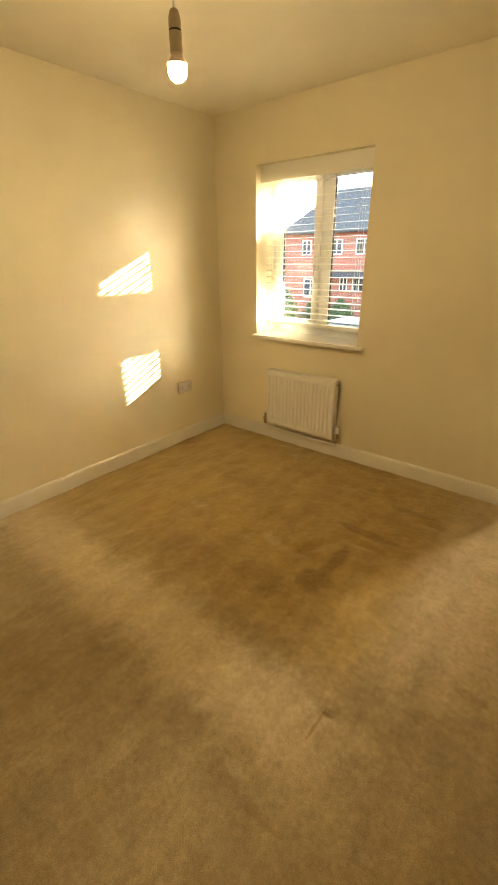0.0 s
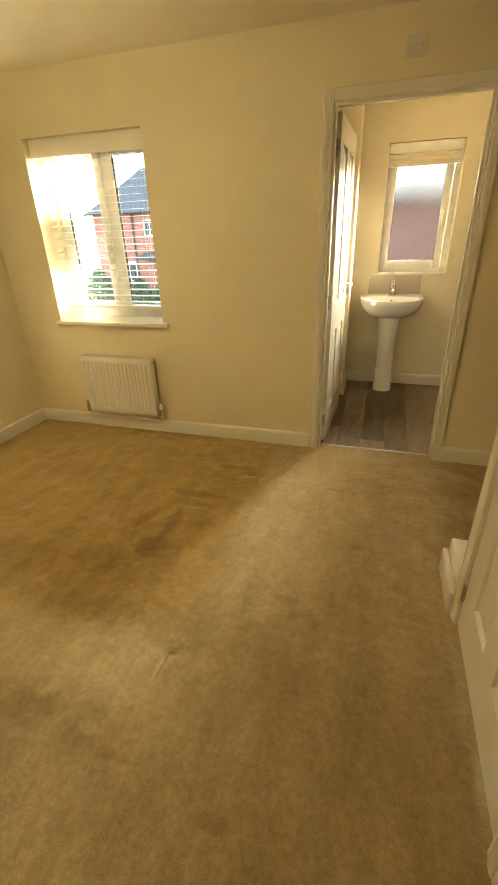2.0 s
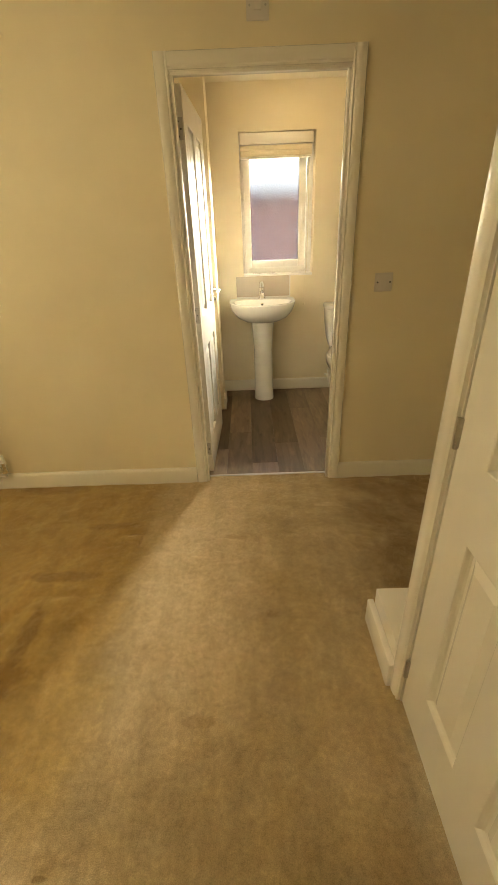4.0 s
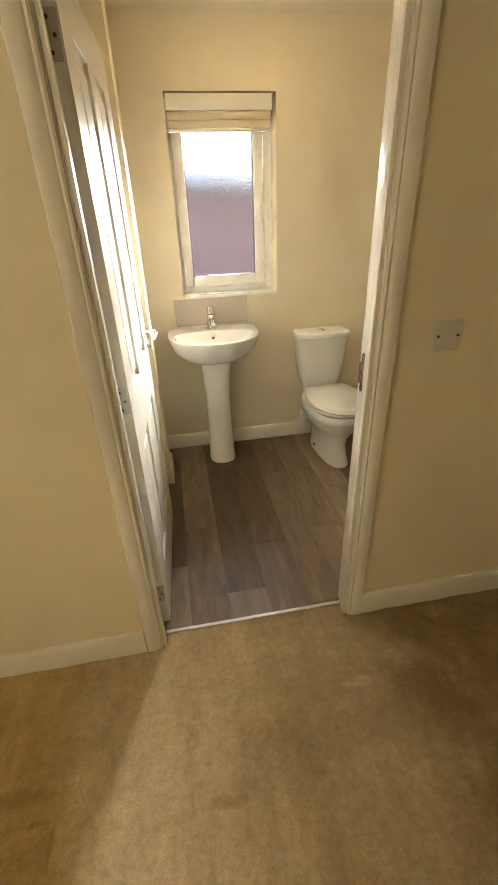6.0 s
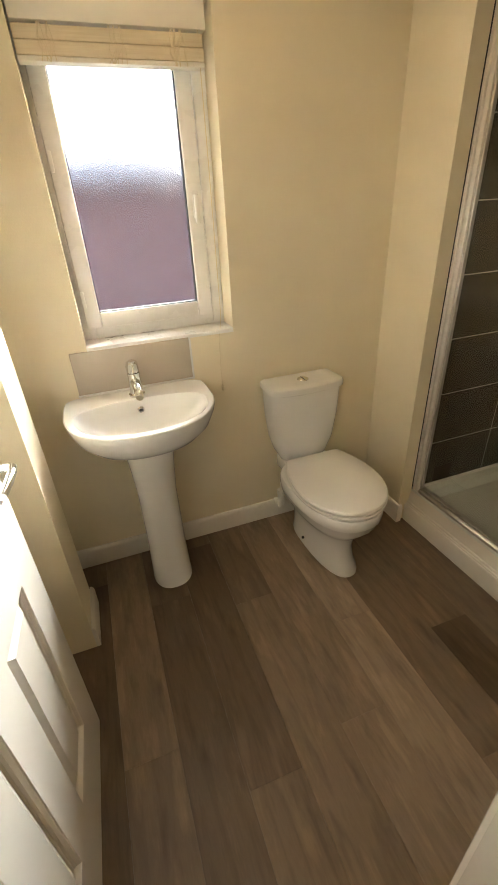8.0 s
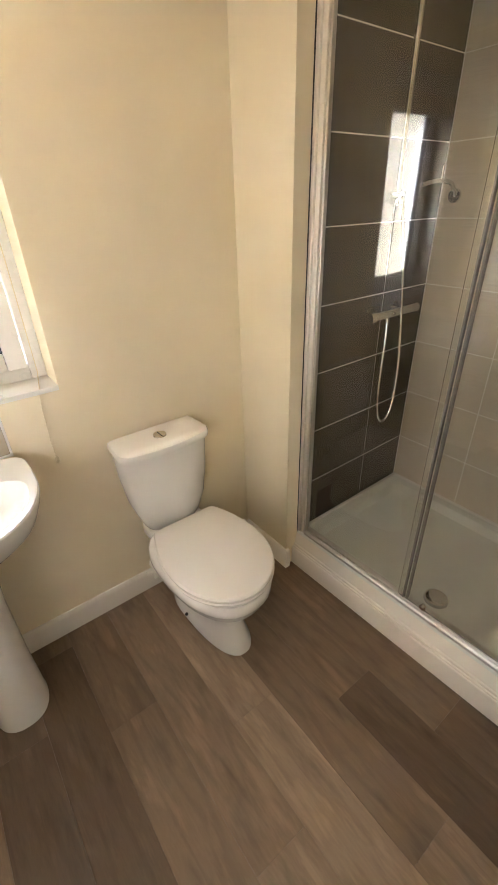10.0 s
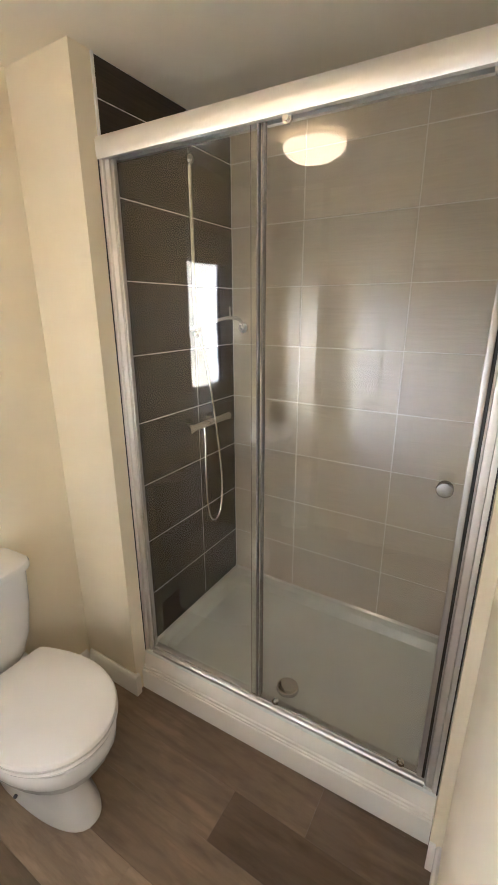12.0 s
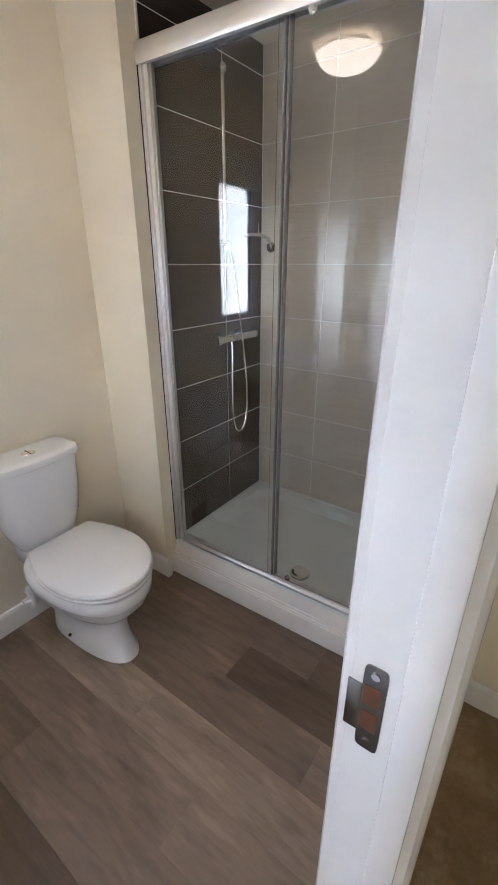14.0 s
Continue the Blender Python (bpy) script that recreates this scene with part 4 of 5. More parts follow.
def basin():
    cx, yb = 0.424, YB - 0.009
    e = thing("washbasin", "white ceramic washbasin on a full pedestal under the window", "washbasin", at=(cx, yb, 0))
    zr = 0.848

    def out(w, back, front, z, k=2.2):
        pts = []
        for i in range(48):
            a = 2 * math.pi * i / 48
            c, s = math.cos(a), math.sin(a)
            if s > 0:   # flat back against the wall with rounded corners
                x = w * math.copysign(min(1.0, abs(c) ** 0.30), c)
                y = back * s ** 0.25
            else:
                x = w * math.copysign(abs(c) ** (2 / k), c)
                y = -front * abs(s) ** (2 / k)
            pts.append((x, -0.16 + y, z))
        return pts

    rings = [out(0.100, 0.080, 0.085, 0.676), out(0.150, 0.125, 0.130, 0.688), out(0.208, 0.150, 0.192, 0.718), out(0.250, 0.155, 0.246, 0.766), out(0.270, 0.158, 0.272, 0.815), out(0.275, 0.160, 0.278, zr - 0.012),
             out(0.275, 0.160, 0.278, zr - 0.004), out(0.271, 0.158, 0.274, zr)]
    bm = bmesh.new()
    inner = [egg(0, -0.205, zr, 0.242, 0.092, 0.205, 2.3, 48), egg(0, -0.205, zr - 0.006, 0.234, 0.086, 0.197, 2.3, 48), egg(0, -0.21, zr - 0.05, 0.200, 0.075, 0.165, 2.3, 48),
             egg(0, -0.215, zr - 0.095, 0.14, 0.058, 0.105, 2.2, 48), egg(0, -0.22, zr - 0.115, 0.06, 0.04, 0.05, 2, 48), egg(0, -0.22, zr - 0.118, 0.022, 0.022, 0.022, 2, 48)]
    loft(bm, rings + inner)
    part("bowl", bm, M_CERAMIC, e)
    bm = bmesh.new()

    def ped(z, w, d, y):
        return egg(0, y, z, w, d * 0.7, d, 2.4, 40)

    loft(bm, [ped(0.0, 0.088, 0.118, -0.172), ped(0.02, 0.086, 0.114, -0.172), ped(0.20, 0.081, 0.102, -0.165), ped(0.45, 0.080, 0.096, -0.158), ped(0.60, 0.090, 0.104, -0.157), ped(0.700, 0.100, 0.112, -0.156)])
    part("pedestal", bm, M_CERAMIC, e)
    t = part("tap", loft(bmesh.new(), [egg(0.0, -0.072, zr + z, r, r, r, 2, 20) for z, r in ((0.0, 0.026), (0.006, 0.026), (0.010, 0.021), (0.055, 0.019), (0.075, 0.020))]), M_CHROME, e, "chrome single-lever mixer tap")
    bm = bmesh.new()
    rings = []
    for d, z, w, h in ((0.0, 0.045, 0.015, 0.014), (0.03, 0.052, 0.014, 0.011), (0.07, 0.050, 0.013, 0.009), (0.098, 0.040, 0.013, 0.009), (0.105, 0.030, 0.011, 0.008)):
        rings.append([(w * math.cos(a), -0.072 - d + (h * math.sin(a) * 0.5 if d > 0.09 else 0), zr + z + h * math.sin(a)) for a in [2 * math.pi * i / 14 for i in range(14)]])
    loft(bm, rings)
    part("spout", bm, M_CHROME, t)
    bm = bmesh.new()
    rings = [egg(0, -0.072, zr + 0.078, 0.019, 0.019, 0.019, 2, 16), egg(0, -0.074, zr + 0.098, 0.020, 0.020, 0.024, 2, 16), egg(0, -0.080, zr + 0.112, 0.017, 0.018, 0.034, 2, 16), egg(0, -0.086, zr + 0.118, 0.010, 0.012, 0.030, 2, 16)]
    part("tap_lever", loft(bm, rings), M_CHROME, t)
    t.matrix_basis = Matrix.Translation((0, -0.072, zr)) @ Matrix.Scale(1.22, 4) @ Matrix.Translation((0, 0.072, -zr))
    o = part("overflow_ring", cyl(bmesh.new(), (0, -0.1335, zr - 0.036), (0, -0.1405, zr - 0.039), 0.014, 0.012, seg=20), M_CHROME, e, "chrome overflow ring")
    part("overflow_hole", cyl(bmesh.new(), (0, -0.1400, zr - 0.0385), (0, -0.1412, zr - 0.0392), 0.008, seg=16), M_DARK, o)
    part("waste", cyl(bmesh.new(), (0, -0.22, zr - 0.118), (0, -0.22, zr - 0.114), 0.021, 0.019, seg=24), M_CHROME, e, "chrome basin waste")


basin()


def toilet():
    e = thing("toilet", "white close-coupled ceramic toilet with lid closed", "toilet", at=(1.140, YB, 0))
    # pan: foot, waist, bowl
    sec = [(0.0, 0.098, -0.150, 0.135, 0.330), (0.012, 0.099, -0.150, 0.135, 0.332), (0.055, 0.088, -0.150, 0.130, 0.310), (0.13, 0.088, -0.160, 0.130, 0.290), (0.19, 0.105, -0.170, 0.135, 0.300),
           (0.25, 0.140, -0.200, 0.170, 0.330), (0.300, 0.168, -0.232, 0.195, 0.345), (0.338, 0.178, -0.250, 0.200, 0.342), (0.345, 0.182, -0.252, 0.200, 0.346), (0.385, 0.184, -0.256, 0.195, 0.346), (0.394, 0.180, -0.256, 0.192, 0.342), (0.398, 0.172, -0.255, 0.190, 0.332)]
    bm = bmesh.new()
    loft(bm, [egg(0.008 + 0.012 * max(0.0, 1 - z / 0.3), cy - 0.035 - 0.030 * max(0.0, 1 - z / 0.3), z, rx, back, front, 2.4) for z, rx, cy, back, front in sec])
    pan = part("pan", bm, M_CERAMIC, e)
    part("pan_shelf", B(-0.112, 0.122, -0.270, -0.03, 0.335, 0.402, bevel=0.012), M_CERAMIC, e)
    for s in (-1, 1):
        part("bolt_cap", ball(bmesh.new(), (s * 0.094 + 0.008, -0.285, 0.055), 0.007, 0.007, 0.007, 10), M_DARK, pan, "small floor screw")

    def dee(z, grow, k=2.25):
        """A D outline: straight hinge edge, sides widening to a round front."""
        pts = []
        for i in range(33):
            a = math.pi * i / 32
            pts.append((0.012 + (0.188 + grow) * math.cos(a), -0.392 - (0.248 + grow) * math.sin(a) ** 0.92, z))
        left = []
        for u, w in ((0.25, 0.183), (0.5, 0.172), (0.75, 0.155), (0.93, 0.140), (0.985, 0.132), (1.0, 0.115)):
            left.append((w + grow, -0.392 + (0.222 + grow) * u))
        pts += [(0.012 - w, y, z) for w, y in left]
        pts += [(0.012 + w, y, z) for w, y in reversed(left)]
        return pts

    seat = part("seat", loft(bmesh.new(), [dee(0.400, -0.012), dee(0.403, -0.004), dee(0.412, 0.0), dee(0.418, -0.003), dee(0.419, -0.008)]), M_SEAT, e)
    lid = bmesh.new()
    loft(lid, [dee(0.4215, -0.008), dee(0.4235, -0.002), dee(0.433, 0.0), dee(0.441, -0.004), dee(0.445, -0.012), dee(0.4462, -0.10)])
    part("lid", lid, M_SEAT, e, "closed white toilet lid")
    for s in (-1, 1):
        part("lid_hinge", cyl(bmesh.new(), (s * 0.060, -0.172, 0.425), (s * 0.100, -0.172, 0.425), 0.011, seg=14), M_SEAT, e)
    # cistern: tapered tank with a bowed front

    def tank(z, w, d, bow=0.026):
        pts = []
        n = 28
        for i in range(n + 1):
            u = -1 + 2 * i / n
            pts.append((w * u * (1 if abs(u) < 1 else 0.995), -d - bow * (1 - u * u) + 0.030 * abs(u) ** 14, z))
        pts += [(w * 0.96, -0.012, z), (-w * 0.96, -0.012, z)]
        return pts

    part("cistern", loft(bmesh.new(), [tank(0.400, 0.108, 0.118), tank(0.425, 0.122, 0.128), tank(0.50, 0.146, 0.140), tank(0.62, 0.164, 0.146), tank(0.752, 0.172, 0.148)]), M_CERAMIC, e)
    part("cistern_lid", loft(bmesh.new(), [tank(0.752, 0.174, 0.150), tank(0.756, 0.182, 0.157), tank(0.770, 0.184, 0.159), tank(0.782, 0.180, 0.155), tank(0.788, 0.168, 0.146), tank(0.789, 0.12, 0.12)]), M_CERAMIC, e)
    bm = bmesh.new()
    cyl(bm, (0, -0.090, 0.787), (0, -0.090, 0.793), 0.026, 0.024, seg=28)
    b = part("flush_button", bm, M_CHROME, e, "chrome dual flush button")
    part("button_half", B(-0.001, 0.001, -0.112, -0.068, 0.7925, 0.7945), M_DARK, b)
    bm = bmesh.new()
    cyl(bm, (0, -0.02, 0.18), (0, 0.0, 0.18), 0.055, seg=28)
    cyl(bm, (0, -0.10, 0.18), (0, -0.02, 0.18), 0.050, seg=28)
    part("soil_connector", bm, M_PLASTIC, e, "white plastic soil pipe connector")
    bm = bmesh.new()
    sweep(bm, [(-0.10, -0.012, 0.08), (-0.105, -0.05, 0.085), (-0.106, -0.07, 0.11), (-0.104, -0.07, 0.22), (-0.085, -0.07, 0.40)], 0.0075, 10)
    p = part("supply_pipe", bm, M_RAD, e, "thin supply pipe with isolating valve")
    bm = bmesh.new()
    cyl(bm, (-0.106, -0.07, 0.115), (-0.106, -0.07, 0.185), 0.017, seg=12)
    cyl(bm, (-0.145, -0.07, 0.150), (-0.106, -0.07, 0.150), 0.011, seg=12)
    cyl(bm, (-0.106, -0.07, 0.185), (-0.106, -0.07, 0.205), 0.021, 0.018, seg=10)
    part("isolating_valve", bm, M_PLASTIC, p, "white plastic isolating valve")


toilet()


# ---- shower ----
SKEW = 0.030


def shower_tray():
    e = thing("shower_tray", "white low-profile shower tray on a moulded white plinth", "shower tray", at=(-0.045, -0.050, 0.0))
    x0, x1, y0, y1, zt = 1.700, 2.452, YSH + 0.052, 4.002, 0.180
    bm = bmesh.new()

    def rect(ix, z, r, corner=8):
        ax, bx, ay, by = x0 + ix, x1 - ix, y0 + ix, y1 - ix
        pts = []
        for cx, cy, a0 in ((bx - r, by - r, 0), (ax + r, by - r, 90), (ax + r, ay + r, 180), (bx - r, ay + r, 270)):
            for i in range(corner + 1):
                a = radians(a0 + 90 * i / corner)
                pts.append((cx + r * math.cos(a), cy + r * math.sin(a), z))
        return pts

    loft(bm, [rect(0, 0.105, 0.004), rect(0, zt - 0.008, 0.004), rect(0.004, zt, 0.006), rect(0.048, zt, 0.045), rect(0.055, zt - 0.004, 0.055), rect(0.066, zt - 0.030, 0.06), rect(0.076, zt - 0.041, 0.06), rect(0.10, zt - 0.044, 0.06), rect(0.33, zt - 0.050, 0.03)])
    for v in bm.verts:   # the front edge runs slightly out of square
        v.co.x += SKEW * (y1 - v.co.y) * (x1 - v.co.x) / (x1 - x0)
    part("tray", bm, M_TRAY, e)
    bm = bmesh.new()
    prof = [(0.0, 0.0), (0.0, 0.088), (0.004, 0.094), (0.010, 0.096), (0.012, 0.102), (0.020, 0.104), (0.022, 0.112), (0.030, 0.116), (0.047, 0.165), (0.052, 0.172), (0.060, 0.174), (0.07, 0.0)]
    strip(bm, (1.670 + SKEW * (3.998 - YSH - 0.052), YSH + 0.052, 0), (1.670, 3.998, 0), [(u * 0.6, w) for u, w in prof], (1, 0, 0), (0, 0, 1))
    part("plinth", bm, M_GLOSS, e, "white moulded plinth board")
    c = (1.886, 3.392, zt - 0.046)
    w = part("waste_cover", cyl(bmesh.new(), c, (c[0], c[1], c[2] + 0.012), 0.047, 0.043, seg=36), M_CHROME, e, "round chrome waste cover")
    part("waste_top", ball(bmesh.new(), (c[0], c[1], c[2] + 0.012), 0.038, 0.038, 0.006, 28, 0, 90, 4), M_CHROME, w)
    bm = bmesh.new()
    strip(bm, (x1 - 0.010, y0, zt), (x1 - 0.010, y1, zt), [(-0.006, 0), (0.004, 0.0), (0.004, 0.010)], (1, 0, 0), (0, 0, 1))
    strip(bm, (x0 + 0.06, y1 - 0.010, zt), (x1, y1 - 0.010, zt), [(-0.006, 0), (0.002, 0.0), (0.002, 0.010)], (0, 1, 0), (0, 0, 1))
    part("sealant", bm, M_CERAMIC, e, "white sealant bead")


shower_tray()


def enclosure():
    e = thing("shower_enclosure", "framed glass shower enclosure with a sliding door in satin aluminium", "shower enclosure", at=(-0.045, -0.050, 0.0))
    z0, z1, xa, xb = 0.181, 2.112, 1.704, 1.748
    yl, yr = 3.999, YSH + 0.052
    turn = pose(1.659, 3.949, 0, 0, 0, math.degrees(math.atan(SKEW)))
    e.matrix_basis = turn @ pose(-1.704, -3.999, 0)
    # jambs: two-step extrusions at the walls
    for y, d in ((yl, -1), (yr, 1)):
        part("jamb", B(xa - 0.002, xb, *sorted((y, y + d * 0.016)), z0, z1 - 0.02, bevel=0.002), M_ALU, e)
        part("jamb_cover", B(xa + 0.006, xb - 0.006, *sorted((y + d * 0.0165, y + d * 0.036)), z0, z1 - 0.02, bevel=0.003), M_ALU, e)
        part("glazing_bead", B(xa + 0.014, xb - 0.014, *sorted((y + d * 0.0365, y + d * 0.046)), z0, z1 - 0.04, bevel=0.001), M_PROFILE, e)
        part("jamb_seal", B(xa - 0.004, xa + 0.004, *sorted((y - d * 0.001, y + d * 0.003)), z0, z1 - 0.03), M_DARK, e)
    bm = bmesh.new()
    prof = [(0.0, 0.0), (-0.004, 0.010), (-0.004, 0.050), (0.002, 0.060), (0.012, 0.064), (0.050, 0.064), (0.056, 0.058), (0.056, 0.0), (0.042, 0.0), (0.042, 0.022), (0.016, 0.022), (0.016, 0.0)]
    strip(bm, (xa - 0.006, yr, z1 - 0.064), (xa - 0.006, yl, z1 - 0.064), prof, (1, 0, 0), (0, 0, 1))
    part("top_rail", bm, M_ALU, e, "satin aluminium head rail")
    bm = bmesh.new()
    prof = [(0.0, 0.0), (0.0, 0.012), (0.006, 0.018), (0.014, 0.018), (0.016, 0.026), (0.022, 0.028), (0.040, 0.028), (0.044, 0.022), (0.044, 0.0)]
    strip(bm, (xa, yr + 0.04, z0), (xa, yl - 0.04, z0), prof, (1, 0, 0), (0, 0, 1))
    part("bottom_rail", bm, M_PROFILE, e)

    def glass(name, y0, y1, x, za, zb, label):
        ob = part(name, B(x, x + 0.005, y0, y1, za, zb), M_SHOWER, e, label, False)
        ob.visible_shadow = False
        return ob

    glass("fixed_panel", 3.440, 3.960, xa + 0.028, z0 + 0.024, z1 - 0.05, "clear fixed glass panel")
    door = glass("sliding_door", 2.872, 3.472, xa + 0.012, z0 + 0.030, z1 - 0.05, "clear sliding glass door")
    part("panel_edge_strip", B(xa + 0.018, xa + 0.038, 3.436, 3.4415, z0 + 0.022, z1 - 0.05, bevel=0.002), M_STRIP, e)
    part("door_edge_strip", B(xa + 0.006, xa + 0.024, 3.4465, 3.4515, z0 + 0.028, z1 - 0.05, bevel=0.0015), M_STRIP, door)
    bm = bmesh.new()
    box(bm, xa + 0.004, xa + 0.026, 2.860, 2.875, z0 + 0.028, z1 - 0.05, 0.002)
    part("door_edge_strip", bm, M_PROFILE, door)
    part("magnetic_seal", B(xa + 0.008, xa + 0.022, 2.852, 2.860, z0 + 0.028, z1 - 0.05, bevel=0.001), M_DARK, door)
    for y in (3.368, 2.925):
        for z, up in ((z1 - 0.064, -1), (z0 + 0.044, 1)):
            bm = bmesh.new()
            cyl(bm, (xa + 0.002, y, z + up * 0.006), (xa + 0.012, y, z + up * 0.006), 0.012, seg=18)
            cyl(bm, (xa - 0.004, y, z + up * 0.006), (xa + 0.002, y, z + up * 0.006), 0.007, seg=12)
            part("roller", bm, M_CHROME, door, "small chrome roller")
    k = part("knob", cyl(bmesh.new(), (xa + 0.012, 2.914, 1.192), (xa - 0.010, 2.914, 1.192), 0.010, seg=18), M_CHROME, door, "round chrome door knob")
    bm = bmesh.new()
    loft(bm, [[(xa - d, 2.914 + r * math.cos(2 * math.pi * i / 24), 1.192 + r * math.sin(2 * math.pi * i / 24)) for i in range(24)] for d, r in ((0.008, 0.012), (0.012, 0.019), (0.030, 0.020), (0.034, 0.018), (0.035, 0.010))])
    part("knob_cap", bm, M_STRIKE, k)


enclosure()


def mixer_shower():
    e = thing("shower_mixer", "chrome thermostatic bar shower with hose on the dark tiles", "shower", at=(-0.010, -0.049, 0.0))
    yw = 4.003
    y = yw - 0.050
    bm = bmesh.new()
    cyl(bm, (1.985, y, 1.118), (2.270, y, 1.118), 0.018, seg=24)
    part("valve_bar", bm, M_CHROME, e)
    for x, d, rk in ((1.968, 0.030, 0.025), (2.284, -0.030, 0.0195)):
        bm = bmesh.new()
        cyl(bm, (x, y, 1.118), (x + d, y, 1.118), rk, rk * 0.92, seg=24)
        part("control_knob", bm, M_CHROME, e)
    for x in (2.035, 2.190):
        bm = bmesh.new()
        cyl(bm, (x, yw + 0.004, 1.118), (x, yw - 0.008, 1.118), 0.032, 0.030, seg=24)
        cyl(bm, (x, yw, 1.118), (x, y, 1.118), 0.012, seg=14)
        part("wall_flange", bm, M_CHROME, e)
    # riser rail with brackets
    xr = 2.062
    bm = bmesh.new()
    cyl(bm, (xr, yw - 0.045, 1.50), (xr, yw - 0.045, 2.155), 0.0095, seg=18)
    part("riser_rail", bm, M_CHROME, e)
    for z in (1.515, 2.140):
        bm = bmesh.new()
        cyl(bm, (xr, yw + 0.004, z), (xr, yw - 0.050, z), 0.010, seg=16)
        ball(bm, (xr, yw - 0.048, z), 0.017, 0.017, 0.020, 16)
        part("rail_bracket", bm, M_CHROME, e)
    bm = bmesh.new()
    cyl(bm, (xr - 0.055, yw - 0.052, 1.535), (xr + 0.018, yw - 0.052, 1.535), 0.010, seg=16)
    part("slider", bm, M_CHROME, e)
    keys = [(2.090, 1.100), (2.082, 1.02), (2.070, 0.88), (2.066, 0.75), (2.082, 0.665), (2.118, 0.640), (2.152, 0.680), (2.168, 0.78), (2.162, 0.92), (2.142, 1.06), (2.112, 1.22), (2.080, 1.37), (2.045, 1.50), (2.035, 1.53)]
    pts = []
    for i in range(len(keys) - 1):
        p = [Vector(keys[min(max(i + d, 0), len(keys) - 1)]) for d in (-1, 0, 1, 2)]
        for u in (0.0, 0.25, 0.5, 0.75):
            q = 0.5 * (2 * p[1] + (p[2] - p[0]) * u + (2 * p[0] - 5 * p[1] + 4 * p[2] - p[3]) * u * u + (3 * p[1] - p[0] - 3 * p[2] + p[3]) * u ** 3)
            pts.append((q[0], y - 0.034 * min(1.0, max(0.0, len(pts) / 24.0)) ** 0.7, q[1]))
    bm = sweep(bmesh.new(), pts, 0.0055, 10)
    part("hose", bm, M_CHROME, e, "ribbed metal shower hose")


mixer_shower()


def hand_shower():
    e = thing("wall_shower", "chrome and white shower rose on a short wall arm", "shower rose", at=(-0.086, -0.043, 0.0))
    bm = bmesh.new()
    cyl(bm, (2.494, 3.935, 1.525), (2.480, 3.935, 1.525), 0.026, 0.024, seg=22)
    part("wall_flange", bm, M_CHROME, e)
    part("arm", sweep(bmesh.new(), [(2.484, 3.935, 1.525), (2.468, 3.932, 1.545), (2.44, 3.926, 1.562), (2.40, 3.920, 1.571), (2.34, 3.912, 1.574)], 0.0085, 12), M_CHROME, e)
    bm = bmesh.new()
    sweep(bm, [(2.36, 3.914, 1.574), (2.30, 3.906, 1.574), (2.24, 3.898, 1.569), (2.18, 3.890, 1.560)], 0.0075, 12)
    cyl(bm, (2.335, 3.912, 1.574), (2.335, 3.912, 1.622), 0.005, 0.004, seg=12)
    part("handset", bm, M_CHROME, e, "slim chrome handset")


hand_shower()

# ---- outside ----
struct("ground", B(-400, 400, -400, 400, -3.1, -2.9), M_GROUND, "grey asphalt ground around the houses", "ground")


def house(name, label, x0, x1, y0, y1, zg, eave, ridge, wins, hip=1.4, brick=None):
    e = thing(name, label, "house")
    part("wall", B(x0, x1, y0, y1, zg, eave), brick or M_BRICK, e, "brick wall", False)
    bm = bmesh.new()
    o = 0.35
    ym = (y0 + y1) / 2
    lo = [bm.verts.new(p) for p in ((x0 - o, y0 - o, eave - 0.1), (x1 + o, y0 - o, eave - 0.1), (x1 + o, y1 + o, eave - 0.1), (x0 - o, y1 + o, eave - 0.1))]
    hi = [bm.verts.new((x0 + hip, ym, ridge)), bm.verts.new((x1 - hip, ym, ridge))]
    for f in ((lo[0], lo[1], hi[1], hi[0]), (lo[1], lo[2], hi[1]), (lo[2], lo[3], hi[0], hi[1]), (lo[3], lo[0], hi[0]), (lo[3], lo[2], lo[1], lo[0])):
        bm.faces.new(f)
    r = part("roof", bm, M_ROOF, e, "dark grey tiled roof", False)
    part("gutter", B(x0 - o, x1 + o, y0 - o - 0.1, y0 - o, eave - 0.16, eave - 0.06, bevel=0.02), M_DARK, e, "black gutter")
    for wx, wz, ww, wh in wins:
        bm = bmesh.new()
        ring_frame(bm, wx, wx + ww, wz, wz + wh, 0.07, y0 - 0.03, y0 + 0.05, 0)
        box(bm, wx + ww / 2 - 0.035, wx + ww / 2 + 0.035, y0 - 0.03, y0 + 0.05, wz, wz + wh)
        w = part("window", bm, M_UPVC, e, "white framed window", False)
        part("glass", B(wx + 0.05, wx + ww - 0.05, y0 - 0.012, y0 + 0.02, wz + 0.05, wz + wh - 0.05), M_WINDARK, w, "", False)
    return e


far = house("house", "two-storey red brick house with a dark hipped roof across the street", -17.9, -4.0, 26, 33, -2.9, 2.85, 5.5,
            [(-14.35, 1.45, 0.8, 0.9), (-16.5, 1.45, 0.7, 0.9), (-12.65, 1.45, 1.1, 0.9), (-9.5, 1.45, 1.1, 0.9), (-13.6, -0.70, 0.55, 0.95), (-12.7, -0.70, 0.9, 0.95), (-16.3, -1.2, 1.1, 1.2)], 1.9)
bm = bmesh.new()
loft(bm, [[(x, 25.98, 0.52), (x, 24.9, 0.26), (x, 24.9, 0.14), (x, 25.98, 0.14)] for x in (-14.5, -11.0)])
part("porch_roof", bm, M_ROOF, far, "dark lean-to porch roof", False)
part("downpipe", cyl(bmesh.new(), (-15.1, 25.93, -2.9), (-15.1, 25.93, 2.7), 0.05, seg=10), M_DARK, far, "black downpipe")
bm = bmesh.new()
